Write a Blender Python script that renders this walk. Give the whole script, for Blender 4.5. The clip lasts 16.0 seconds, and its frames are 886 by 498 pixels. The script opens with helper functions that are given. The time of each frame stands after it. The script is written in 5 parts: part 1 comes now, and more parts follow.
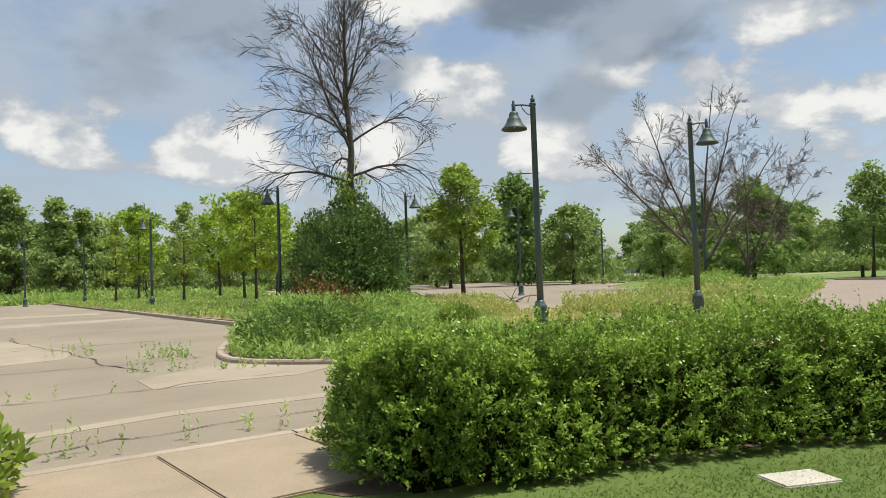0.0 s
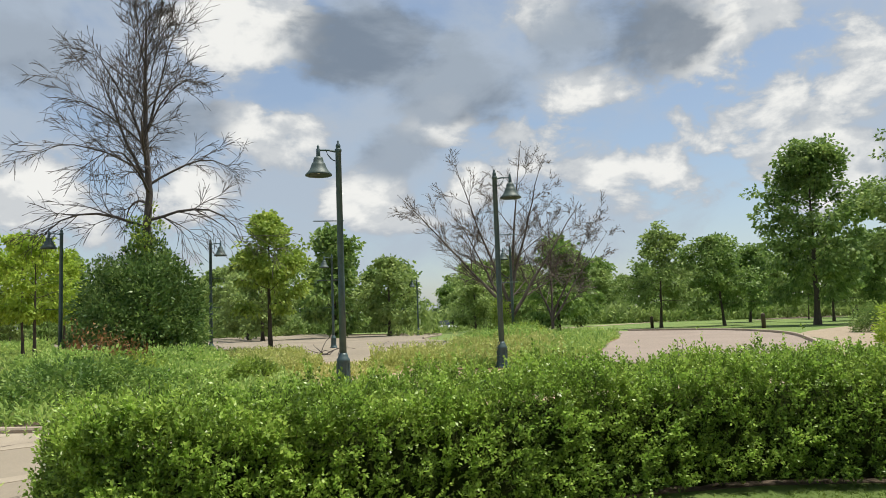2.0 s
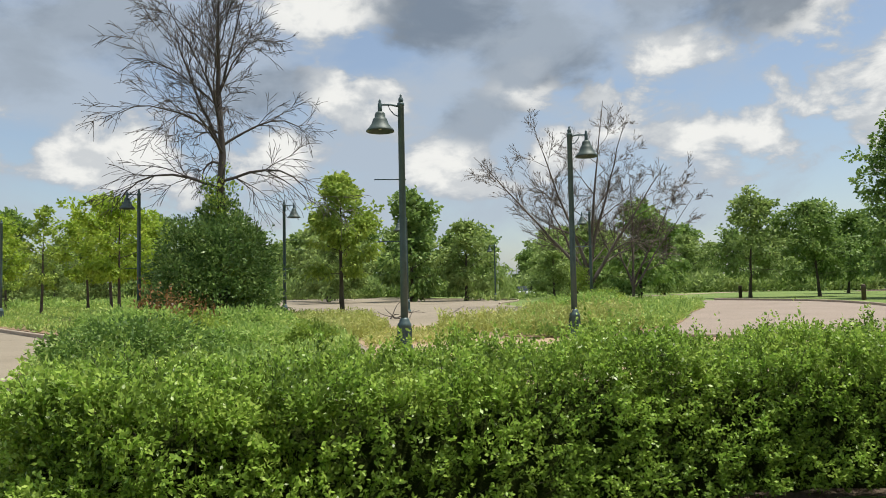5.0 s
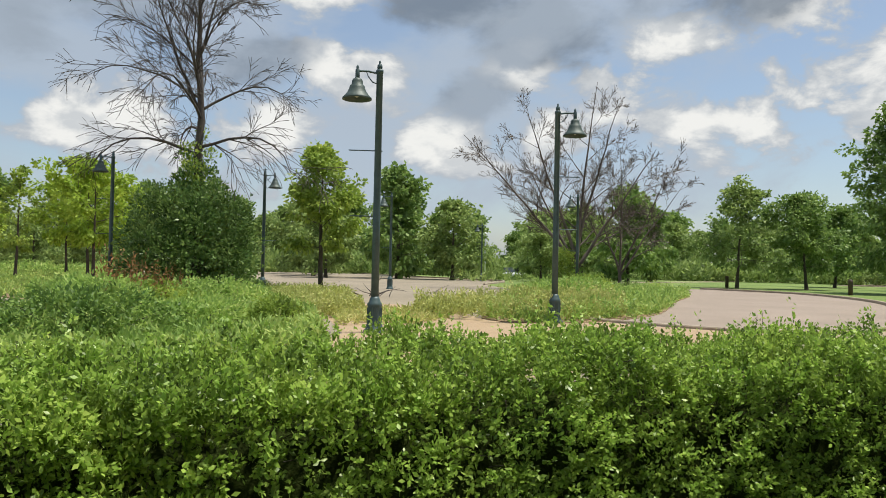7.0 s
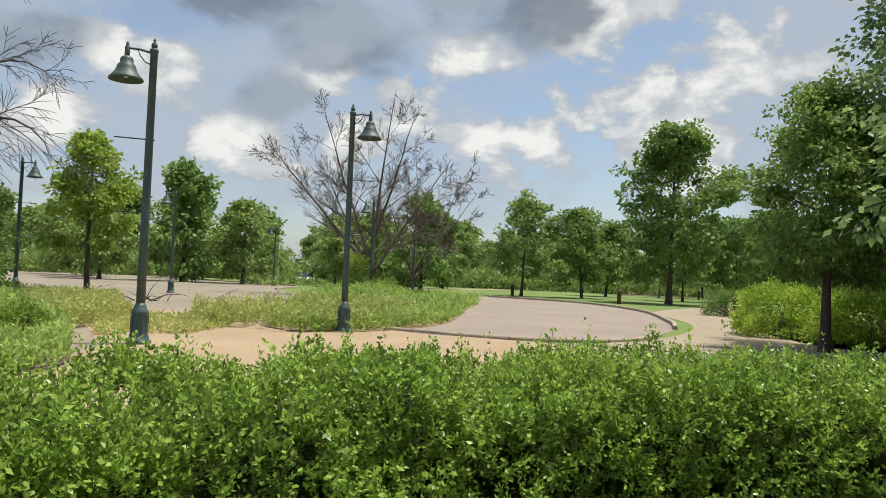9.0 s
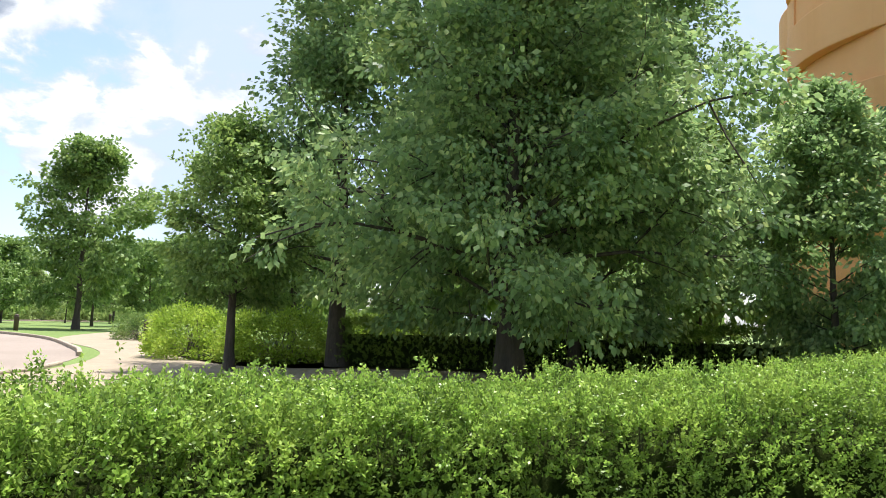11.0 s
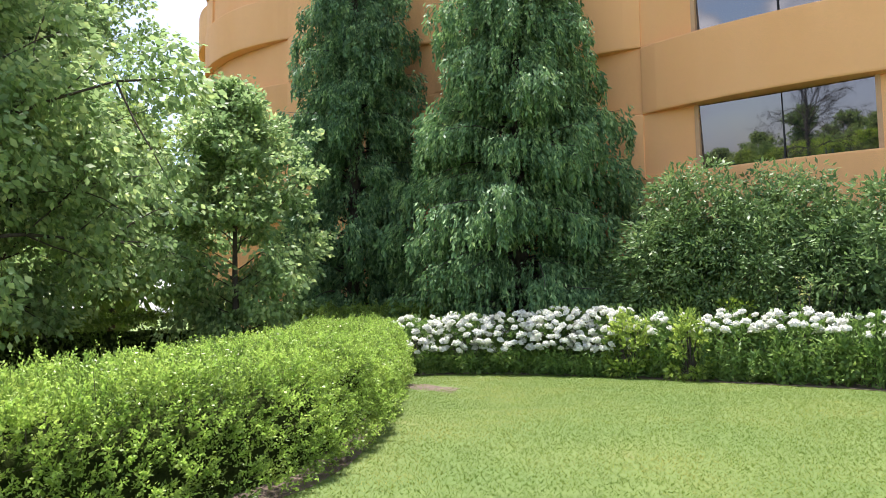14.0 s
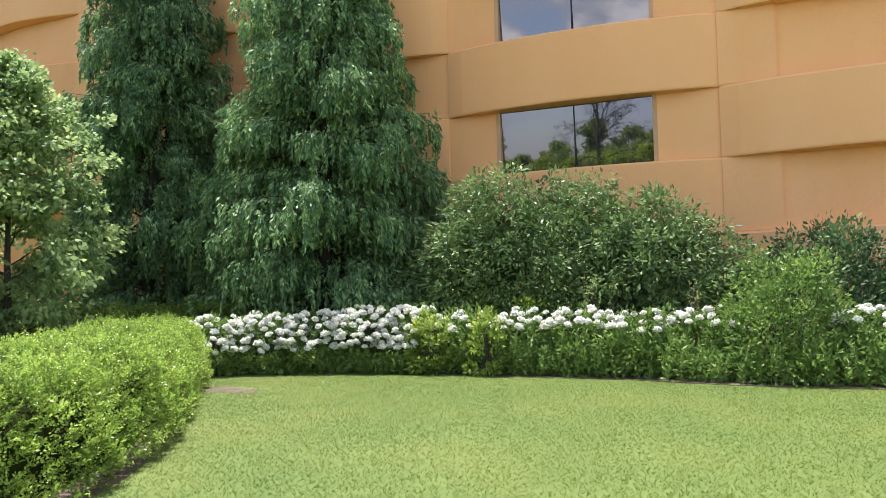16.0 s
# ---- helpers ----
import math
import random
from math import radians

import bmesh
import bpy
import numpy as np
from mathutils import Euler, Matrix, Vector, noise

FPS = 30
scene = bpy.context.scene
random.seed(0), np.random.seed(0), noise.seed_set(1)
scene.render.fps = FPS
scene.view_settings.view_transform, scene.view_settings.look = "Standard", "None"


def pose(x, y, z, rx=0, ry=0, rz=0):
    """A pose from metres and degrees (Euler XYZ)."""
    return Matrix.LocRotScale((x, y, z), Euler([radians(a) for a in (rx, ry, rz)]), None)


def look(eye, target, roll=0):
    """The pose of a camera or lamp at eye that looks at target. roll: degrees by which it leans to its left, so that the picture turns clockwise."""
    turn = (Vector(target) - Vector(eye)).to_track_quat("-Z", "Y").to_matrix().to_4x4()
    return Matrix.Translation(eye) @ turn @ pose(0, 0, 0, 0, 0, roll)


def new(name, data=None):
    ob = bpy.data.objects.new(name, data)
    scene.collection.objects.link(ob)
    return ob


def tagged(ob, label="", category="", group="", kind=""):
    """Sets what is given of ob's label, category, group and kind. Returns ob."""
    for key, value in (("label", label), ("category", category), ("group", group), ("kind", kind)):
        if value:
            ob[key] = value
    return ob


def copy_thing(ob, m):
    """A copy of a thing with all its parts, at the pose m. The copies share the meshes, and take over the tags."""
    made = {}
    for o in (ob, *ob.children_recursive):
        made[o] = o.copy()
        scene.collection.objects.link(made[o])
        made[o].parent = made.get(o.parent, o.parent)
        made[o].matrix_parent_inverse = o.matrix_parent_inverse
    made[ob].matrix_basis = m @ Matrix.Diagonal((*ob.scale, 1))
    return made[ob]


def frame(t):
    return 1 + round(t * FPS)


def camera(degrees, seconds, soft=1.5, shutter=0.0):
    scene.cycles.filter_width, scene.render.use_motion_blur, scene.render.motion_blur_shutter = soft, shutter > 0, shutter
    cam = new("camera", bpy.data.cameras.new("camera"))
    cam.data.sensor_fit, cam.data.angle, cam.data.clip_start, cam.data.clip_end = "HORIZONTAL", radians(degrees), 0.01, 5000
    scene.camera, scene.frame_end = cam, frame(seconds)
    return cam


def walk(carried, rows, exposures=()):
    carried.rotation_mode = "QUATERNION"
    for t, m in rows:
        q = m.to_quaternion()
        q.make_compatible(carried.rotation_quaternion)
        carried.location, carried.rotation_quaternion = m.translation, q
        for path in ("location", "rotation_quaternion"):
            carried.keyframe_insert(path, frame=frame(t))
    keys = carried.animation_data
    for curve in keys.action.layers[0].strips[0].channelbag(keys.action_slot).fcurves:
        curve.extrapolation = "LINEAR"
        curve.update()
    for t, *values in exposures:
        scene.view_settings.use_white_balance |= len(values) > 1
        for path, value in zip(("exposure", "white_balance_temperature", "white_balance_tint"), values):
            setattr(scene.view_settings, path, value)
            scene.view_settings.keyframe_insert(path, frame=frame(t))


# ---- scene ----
cam = camera(60.5, 16.0, 0.9)
ROWS = [
    (0.0, 0.067, -0.046, 1.458, 91.97, 2.02, -35.98),
    (0.5, 0.258, 0.082, 1.472, 93.22, 2.27, -41.53),
    (1.0, 0.455, 0.213, 1.458, 94.41, 2.33, -45.55),
    (1.5, 0.607, 0.209, 1.453, 95.08, 2.27, -48.06),
    (2.0, 0.831, 0.212, 1.443, 95.37, 2.11, -49.51),
    (2.5, 0.985, 0.286, 1.430, 95.26, 2.00, -50.48),
    (3.0, 1.130, 0.426, 1.436, 95.08, 2.02, -50.71),
    (3.5, 1.212, 0.512, 1.426, 94.69, 2.19, -49.54),
    (4.0, 1.334, 0.545, 1.422, 94.17, 2.11, -47.01),
    (4.5, 1.571, 0.596, 1.422, 93.53, 1.90, -44.04),
    (7.0, 2.625, 1.019, 1.453, 91.28, -1.17, -44.28),
    (7.5, 2.777, 1.207, 1.478, 91.33, -1.05, -46.02),
    (8.0, 2.911, 1.325, 1.482, 91.55, -0.70, -48.33),
    (8.5, 3.120, 1.387, 1.478, 91.79, -0.69, -50.75),
    (9.0, 3.384, 1.421, 1.493, 92.12, -2.30, -59.56),
    (9.5, 3.581, 1.431, 1.482, 92.59, -2.39, -70.68),
    (10.0, 3.698, 1.465, 1.472, 93.41, -1.88, -81.20),
    (10.2, 3.754, 1.469, 1.467, 93.85, -1.98, -85.56),
    (12.3, 3.754, 1.186, 1.477, 95.66, -0.13, -122.95),
    (12.5, 3.745, 1.174, 1.477, 95.48, -0.09, -125.69),
    (13.0, 3.691, 1.153, 1.476, 95.12, 0.34, -132.06),
    (13.5, 3.662, 1.109, 1.478, 94.78, 0.57, -137.89),
    (14.0, 3.650, 1.086, 1.480, 94.62, 0.77, -143.28),
    (14.5, 3.619, 1.073, 1.486, 94.55, 0.80, -148.14),
    (15.0, 3.592, 1.013, 1.491, 94.54, 0.79, -151.99),
    (15.5, 3.551, 1.011, 1.494, 94.43, 0.87, -155.24),
    (16.0, 3.550, 0.989, 1.489, 94.27, 0.94, -157.44),
]
walk(cam, [(t, pose(x, y, z, rx, ry, rz)) for t, x, y, z, rx, ry, rz in ROWS],
     [(0.0, 0.86, 6550, 8), (9.0, 0.86, 6550, 8), (10.2, 1.15, 6550, 9), (12.3, 2.2, 5450, 19), (13.0, 2.15, 5850, 21), (14.0, 2.1, 6150, 21), (16.0, 2.05, 6200, 22)])

# ---- world and sun ----
SUN = Vector((0.29, -0.20, 1.09)).normalized()
sun = new("sun", bpy.data.lights.new("sun", "SUN"))
sun.data.energy, sun.data.angle, sun.data.color = 3.0, radians(2.5), (1.0, 0.95, 0.86)
sun.matrix_world = look(SUN * 100, (0, 0, 0))

world = bpy.data.worlds.new("sky")
scene.world = world
world.use_nodes = True


def link(nt, a, b):
    nt.links.new(a, b)


def node(nt, kind, **inputs):
    n = nt.nodes.new(kind)
    for k, v in inputs.items():
        n.inputs[k.replace("_", " ")].default_value = v
    return n


def ramp(nt, source, stops):
    n = nt.nodes.new("ShaderNodeValToRGB")
    while len(n.color_ramp.elements) < len(stops):
        n.color_ramp.elements.new(0.5)
    for e, (p, c) in zip(n.color_ramp.elements, stops):
        e.position, e.color = p, (*c, 1) if len(c) == 3 else c
    link(nt, source, n.inputs[0])
    return n


def heading(az, el):
    """The unit direction at a compass bearing and a height, in degrees."""
    a, e = radians(az), radians(el)
    return Vector((math.sin(a) * math.cos(e), math.cos(a) * math.cos(e), math.sin(e)))


# bearing, height, breadth of the cloud masses, in degrees
CUMULUS = ((37.8, 13.6, 4.2), (35.5, 21.5, 5.0), (45.5, 8.8, 4.6), (50.0, 14.3, 3.0), (58.5, 12.2, 5.0), (64.0, 9.6, 5.5), (71.3, 12.6, 4.2),
           (76.5, 15.8, 6.0), (60.8, 16.3, 3.4), (70.5, 20.5, 6.0), (31.0, 9.6, 4.0), (9.0, 10.8, 4.4), (21.0, 9.3, 5.0), (75.5, 9.4, 4.6), (57.5, 22.0, 3.4), (52.5, 9.5, 3.6))
RAIN_CLOUD = ((44.5, 20.3, 5.5), (51.5, 17.8, 6.0), (60.0, 20.3, 5.0), (66.0, 20.0, 5.0), (19.7, 18.0, 5.5), (13.0, 15.5, 5.0), (29.5, 14.5, 3.6), (47.0, 12.5, 3.5))


def build_sky():
    nt = world.node_tree
    nt.nodes.clear()
    out = nt.nodes.new("ShaderNodeOutputWorld")
    sky = nt.nodes.new("ShaderNodeTexSky")
    sky.sky_type, sky.sun_disc = "NISHITA", False
    sky.sun_elevation = math.asin(SUN.z)
    sky.sun_rotation = math.atan2(SUN.x, SUN.y)
    sky.air_density, sky.dust_density, sky.ozone_density = 1.0, 1.2, 2.0
    where = nt.nodes.new("ShaderNodeTexCoord")
    flat = nt.nodes.new("ShaderNodeMapping")
    flat.inputs["Scale"].default_value = (1.0, 1.0, 1.7)
    link(nt, where.outputs["Generated"], flat.inputs[0])

    def calc(op, a, b, clamp=False):
        n = nt.nodes.new("ShaderNodeMath")
        n.operation, n.use_clamp = op, clamp
        for k, v in enumerate((a, b)):
            if isinstance(v, (int, float)):
                n.inputs[k].default_value = v
            else:
                link(nt, v, n.inputs[k])
        return n.outputs[0]

    def step(v, lo, hi):
        n = nt.nodes.new("ShaderNodeMapRange")
        n.interpolation_type = "SMOOTHSTEP"
        link(nt, v, n.inputs[0])
        n.inputs[1].default_value, n.inputs[2].default_value = lo, hi
        return n.outputs[0]

    def noise_of(scale, detail, rough, warp=0.0):
        n = node(nt, "ShaderNodeTexNoise", Scale=scale, Detail=detail, Roughness=rough, Distortion=warp)
        link(nt, flat.outputs[0], n.inputs["Vector"])
        return n.outputs[0]

    def masses(table):
        total = 0.0
        for az, el, r in table:
            c = heading(az, el)
            d = nt.nodes.new("ShaderNodeVectorMath")
            d.operation = "DISTANCE"
            link(nt, flat.outputs[0], d.inputs[0])
            d.inputs[1].default_value = (c.x, c.y, c.z * 1.7)
            total = calc("MAXIMUM", step(d.outputs["Value"], radians(r) * 1.75, radians(r) * 0.2), total)
        return total

    def blend(fac, a, b):
        n = nt.nodes.new("ShaderNodeMixRGB")
        link(nt, fac, n.inputs[0])
        for k, v in ((1, a), (2, b)):
            if isinstance(v, tuple):
                n.inputs[k].default_value = (*v, 1)
            else:
                link(nt, v, n.inputs[k])
        return n.outputs[0]

    def swing(v, gain):
        return calc("MULTIPLY", calc("SUBTRACT", v, 0.5), gain)

    billow = noise_of(10.0, 10.0, 0.58, 0.2)
    broad = noise_of(3.4, 6.0, 0.52)
    wisps = noise_of(5.0, 7.0, 0.55, 0.3)
    # a thin high veil over the blue
    blue = nt.nodes.new("ShaderNodeMixRGB")
    blue.blend_type = "MULTIPLY"
    blue.inputs[0].default_value = 1.0
    blue.inputs[2].default_value = (0.15, 0.145, 0.14, 1)
    link(nt, sky.outputs[0], blue.inputs[1])
    veil = calc("ADD", calc("MULTIPLY", step(wisps, 0.36, 0.60), 0.62), 0.22)
    col = blend(veil, blue.outputs[0], (0.47, 0.535, 0.63))
    # white cumulus with crisp, puffy rims and greyer hollows
    white_at = calc("ADD", calc("MULTIPLY", masses(CUMULUS), 0.58), calc("ADD", swing(broad, 0.9), swing(billow, 1.9)))
    white_tone = blend(step(white_at, 0.28, 0.62), (0.50, 0.54, 0.60), (0.92, 0.915, 0.90))
    hollow = calc("MULTIPLY", step(noise_of(13.0, 7.0, 0.56), 0.47, 0.62), 0.62)
    col = blend(step(white_at, 0.20, 0.42), col, blend(hollow, white_tone, (0.47, 0.51, 0.57)))
    # grey rain cloud in front, soft at its rims
    grey_at = calc("ADD", calc("MULTIPLY", masses(RAIN_CLOUD), 0.60), calc("ADD", swing(broad, 1.0), swing(billow, 1.2)))
    grey_tone = blend(step(wisps, 0.40, 0.60), (0.205, 0.25, 0.315), (0.36, 0.42, 0.505))
    col = blend(calc("MULTIPLY", step(grey_at, 0.18, 0.60), 0.9), col, grey_tone)
    back = node(nt, "ShaderNodeBackground", Strength=0.53)
    link(nt, col, back.inputs[0])
    link(nt, back.outputs[0], out.inputs[0])


build_sky()


# ---- materials ----
def surface(name, a, b, rough=0.8, scale=3.0, fine=60.0, bump=0.3, metal=0.0, c=None, stretch=(1, 1, 1), depth=0.01, spec=0.5):
    """Two tones by large noise, a third in worn spots, fine grain and relief."""
    m = bpy.data.materials.new(name)
    m.use_nodes = True
    nt = m.node_tree
    p = nt.nodes["Principled BSDF"]
    where = nt.nodes.new("ShaderNodeTexCoord")
    mp = nt.nodes.new("ShaderNodeMapping")
    mp.inputs["Scale"].default_value = stretch
    link(nt, where.outputs["Object"], mp.inputs[0])
    n1 = node(nt, "ShaderNodeTexNoise", Scale=scale, Detail=8.0, Roughness=0.62)
    n2 = node(nt, "ShaderNodeTexNoise", Scale=fine, Detail=4.0, Roughness=0.7)
    link(nt, mp.outputs[0], n1.inputs["Vector"])
    link(nt, mp.outputs[0], n2.inputs["Vector"])
    stops = [(0.32, a), (0.66, b)] + ([(0.78, c)] if c else [])
    col = ramp(nt, n1.outputs[0], stops)
    grain = ramp(nt, n2.outputs[0], [(0.25, (0.72, 0.72, 0.72)), (0.75, (1.22, 1.22, 1.22))])
    mul = node(nt, "ShaderNodeMixRGB", Fac=1.0)
    mul.blend_type = "MULTIPLY"
    link(nt, col.outputs[0], mul.inputs[1])
    link(nt, grain.outputs[0], mul.inputs[2])
    link(nt, mul.outputs[0], p.inputs["Base Color"])
    p.inputs["Roughness"].default_value, p.inputs["Metallic"].default_value = rough, metal
    p.inputs["Specular IOR Level"].default_value = spec
    bp = node(nt, "ShaderNodeBump", Strength=bump, Distance=depth)
    link(nt, n2.outputs[0], bp.inputs["Height"])
    link(nt, bp.outputs[0], p.inputs["Normal"])
    return m


def leafy(name, dark, light, tip=None, rough=0.45, through_light=0.3, patch=0.6):
    """Leaves: each its own tone, larger patches of lighter growth, light shining through."""
    m = bpy.data.materials.new(name)
    m.use_nodes = True
    nt = m.node_tree
    p = nt.nodes["Principled BSDF"]
    geo = nt.nodes.new("ShaderNodeNewGeometry")
    where = nt.nodes.new("ShaderNodeTexCoord")
    n1 = node(nt, "ShaderNodeTexNoise", Scale=patch, Detail=3.0)
    link(nt, where.outputs["Object"], n1.inputs["Vector"])
    add = nt.nodes.new("ShaderNodeMath")
    add.operation = "MULTIPLY_ADD"
    add.inputs[1].default_value = 0.55
    link(nt, geo.outputs["Random Per Island"], add.inputs[0])
    sub = nt.nodes.new("ShaderNodeMath")
    sub.operation = "MULTIPLY_ADD"
    sub.inputs[1].default_value, sub.inputs[2].default_value = 1.25, -0.39
    link(nt, n1.outputs[0], sub.inputs[0])
    link(nt, sub.outputs[0], add.inputs[2])
    col = ramp(nt, add.outputs[0], [(0.05, dark), (0.6, light), (0.95, tip or light)])
    link(nt, col.outputs[0], p.inputs["Base Color"])
    p.inputs["Roughness"].default_value = rough
    p.inputs["Specular IOR Level"].default_value = 0.28
    tr = nt.nodes.new("ShaderNodeBsdfTranslucent")
    link(nt, col.outputs[0], tr.inputs[0])
    mix = node(nt, "ShaderNodeMixShader", Fac=through_light)
    link(nt, p.outputs[0], mix.inputs[1])
    link(nt, tr.outputs[0], mix.inputs[2])
    link(nt, mix.outputs[0], nt.nodes["Material Output"].inputs[0])
    return m


LAWN = surface("lawn", (0.073, 0.127, 0.018), (0.108, 0.152, 0.027), 0.9, 0.55, 110, 0.25, c=(0.20, 0.19, 0.06), depth=0.015)
MEADOW = surface("meadow", (0.10, 0.17, 0.03), (0.17, 0.23, 0.05), 0.9, 0.12, 8, 0.5, c=(0.24, 0.24, 0.09), depth=0.1)
ASPHALT = surface("faded_asphalt", (0.215, 0.18, 0.13), (0.29, 0.245, 0.18), 0.9, 0.25, 70, 0.35, c=(0.36, 0.31, 0.235))
DRIVE = surface("reddish_drive", (0.25, 0.20, 0.16), (0.30, 0.24, 0.195), 0.9, 0.3, 70, 0.3, c=(0.33, 0.255, 0.21))
SAND = surface("sandy_paving", (0.33, 0.235, 0.14), (0.39, 0.285, 0.18), 0.9, 0.4, 60, 0.4, c=(0.40, 0.29, 0.18))
CONCRETE = surface("concrete", (0.275, 0.215, 0.145), (0.345, 0.275, 0.19), 0.85, 0.9, 90, 0.25, c=(0.40, 0.33, 0.24))
KERB = surface("kerb_concrete", (0.30, 0.24, 0.18), (0.42, 0.35, 0.27), 0.9, 1.6, 60, 0.4)
SOIL = surface("soil", (0.09, 0.065, 0.045), (0.15, 0.11, 0.075), 0.95, 2.0, 40, 0.8, depth=0.03)
MULCH = surface("mulch", (0.22, 0.14, 0.08), (0.30, 0.21, 0.12), 0.95, 0.5, 30, 0.6, depth=0.03)
STUCCO = surface("orange_stucco", (0.85, 0.44, 0.17), (0.89, 0.485, 0.205), 0.88, 0.5, 120, 0.25, c=(0.90, 0.53, 0.25), stretch=(1, 1, 0.35), depth=0.006)
FRAME_PAINT = surface("tan_frame_paint", (0.52, 0.31, 0.15), (0.58, 0.36, 0.19), 0.6, 4, 80, 0.1)
POST = surface("green_post_paint", (0.045, 0.082, 0.088), (0.07, 0.115, 0.118), 0.5, 5, 120, 0.15, c=(0.08, 0.11, 0.10), metal=0.1, depth=0.003)
BELL = surface("bell_paint", (0.045, 0.072, 0.065), (0.07, 0.10, 0.09), 0.55, 7, 90, 0.15, metal=0.1, depth=0.003)
BARK = surface("bark", (0.055, 0.045, 0.035), (0.105, 0.085, 0.065), 0.95, 6, 30, 0.9, stretch=(1, 1, 0.25), depth=0.03)
DEADWOOD = surface("dead_wood", (0.05, 0.042, 0.037), (0.11, 0.092, 0.08), 0.95, 2, 30, 0.8, stretch=(1, 1, 0.3), depth=0.02)
PALE_BRANCH = surface("pale_dead_wood", (0.09, 0.072, 0.06), (0.19, 0.155, 0.13), 0.95, 2, 30, 0.8, stretch=(1, 1, 0.3), depth=0.02)
BROWN_PAINT = surface("brown_post_paint", (0.06, 0.04, 0.03), (0.09, 0.06, 0.045), 0.7, 5, 60, 0.2)
WHITE_PAINT = surface("white_paint", (0.70, 0.70, 0.68), (0.80, 0.80, 0.78), 0.5, 5, 60, 0.1)
CAR_PAINT = surface("pale_car_paint", (0.55, 0.57, 0.58), (0.62, 0.63, 0.64), 0.3, 2, 60, 0.02)
RUBBER = surface("rubber", (0.02, 0.02, 0.02), (0.03, 0.03, 0.03), 0.8, 5, 60, 0.2)

HEDGE = leafy("hedge_leaf", (0.085, 0.145, 0.03), (0.225, 0.335, 0.055), (0.37, 0.48, 0.09), 0.36, 0.36, 1.6)
YOUNG_HEDGE = leafy("young_hedge_leaf", (0.225, 0.378, 0.06), (0.39, 0.56, 0.1), (0.535, 0.67, 0.15), 0.36, 0.4, 1.6)
# dark, glossless green: the shade deep in the hedge, put into the colour
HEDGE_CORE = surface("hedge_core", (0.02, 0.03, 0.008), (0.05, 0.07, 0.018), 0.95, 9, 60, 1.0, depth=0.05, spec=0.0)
LINDEN = leafy("linden_leaf", (0.12, 0.21, 0.08), (0.31, 0.44, 0.17), (0.55, 0.64, 0.24), 0.48, 0.5, 1.1)
DARK_LEAF = leafy("dark_leaf", (0.085, 0.16, 0.04), (0.21, 0.315, 0.08), (0.37, 0.48, 0.13), 0.5, 0.4, 0.7)
MAPLE = leafy("maple_leaf", (0.14, 0.225, 0.04), (0.32, 0.43, 0.075), (0.48, 0.56, 0.12), 0.5, 0.45, 0.9)
LIME = leafy("yellow_green_leaf", (0.16, 0.27, 0.03), (0.36, 0.49, 0.06), (0.52, 0.62, 0.1), 0.5, 0.45, 0.8)
WOODS = leafy("wood_leaf", (0.13, 0.205, 0.055), (0.29, 0.385, 0.115), (0.42, 0.51, 0.16), 0.6, 0.4, 0.25)
CEDAR = leafy("cedar_spray", (0.05, 0.12, 0.05), (0.19, 0.335, 0.125), (0.46, 0.62, 0.24), 0.55, 0.3, 2.6)
CEDAR_DARK = leafy("dark_cedar_spray", (0.045, 0.11, 0.05), (0.165, 0.295, 0.12), (0.4, 0.56, 0.22), 0.55, 0.3, 2.6)
YEW = leafy("yew_needle", (0.03, 0.075, 0.028), (0.09, 0.165, 0.06), (0.17, 0.27, 0.10), 0.6, 0.25, 1.8)
IVY = leafy("ivy_leaf", (0.05, 0.11, 0.03), (0.15, 0.245, 0.065), (0.31, 0.42, 0.12), 0.38, 0.3, 0.8)
RHODO = leafy("rhododendron_leaf", (0.05, 0.105, 0.036), (0.17, 0.27, 0.09), (0.28, 0.39, 0.13), 0.5, 0.3, 1.8)
HYDRANGEA = leafy("hydrangea_leaf", (0.07, 0.145, 0.035), (0.17, 0.28, 0.06), (0.29, 0.40, 0.09), 0.5, 0.32, 1.5)
FLORET = leafy("white_floret", (0.74, 0.76, 0.64), (0.82, 0.82, 0.76), (0.85, 0.85, 0.8), 0.6, 0.25, 4.0)
WEED = leafy("weed_leaf", (0.18, 0.31, 0.07), (0.37, 0.52, 0.13), (0.54, 0.62, 0.19), 0.55, 0.42, 0.5)
DRY_WEED = leafy("dry_weed", (0.32, 0.37, 0.1), (0.5, 0.53, 0.17), (0.6, 0.56, 0.24), 0.7, 0.35, 0.35)
RUST_WEED = leafy("rust_weed", (0.20, 0.10, 0.035), (0.30, 0.15, 0.06), (0.28, 0.21, 0.08), 0.7, 0.3, 0.6)
GRASS = leafy("grass_blade", (0.083, 0.15, 0.02), (0.135, 0.2, 0.03), (0.25, 0.26, 0.06), 0.6, 0.5, 0.6)


def glass_material():
    m = bpy.data.materials.new("window_glass")
    m.use_nodes = True
    p = m.node_tree.nodes["Principled BSDF"]
    p.inputs["Base Color"].default_value = (0.010, 0.012, 0.014, 1)
    p.inputs["Roughness"].default_value = 0.02
    p.inputs["IOR"].default_value = 2.6
    return m


GLASS = glass_material()


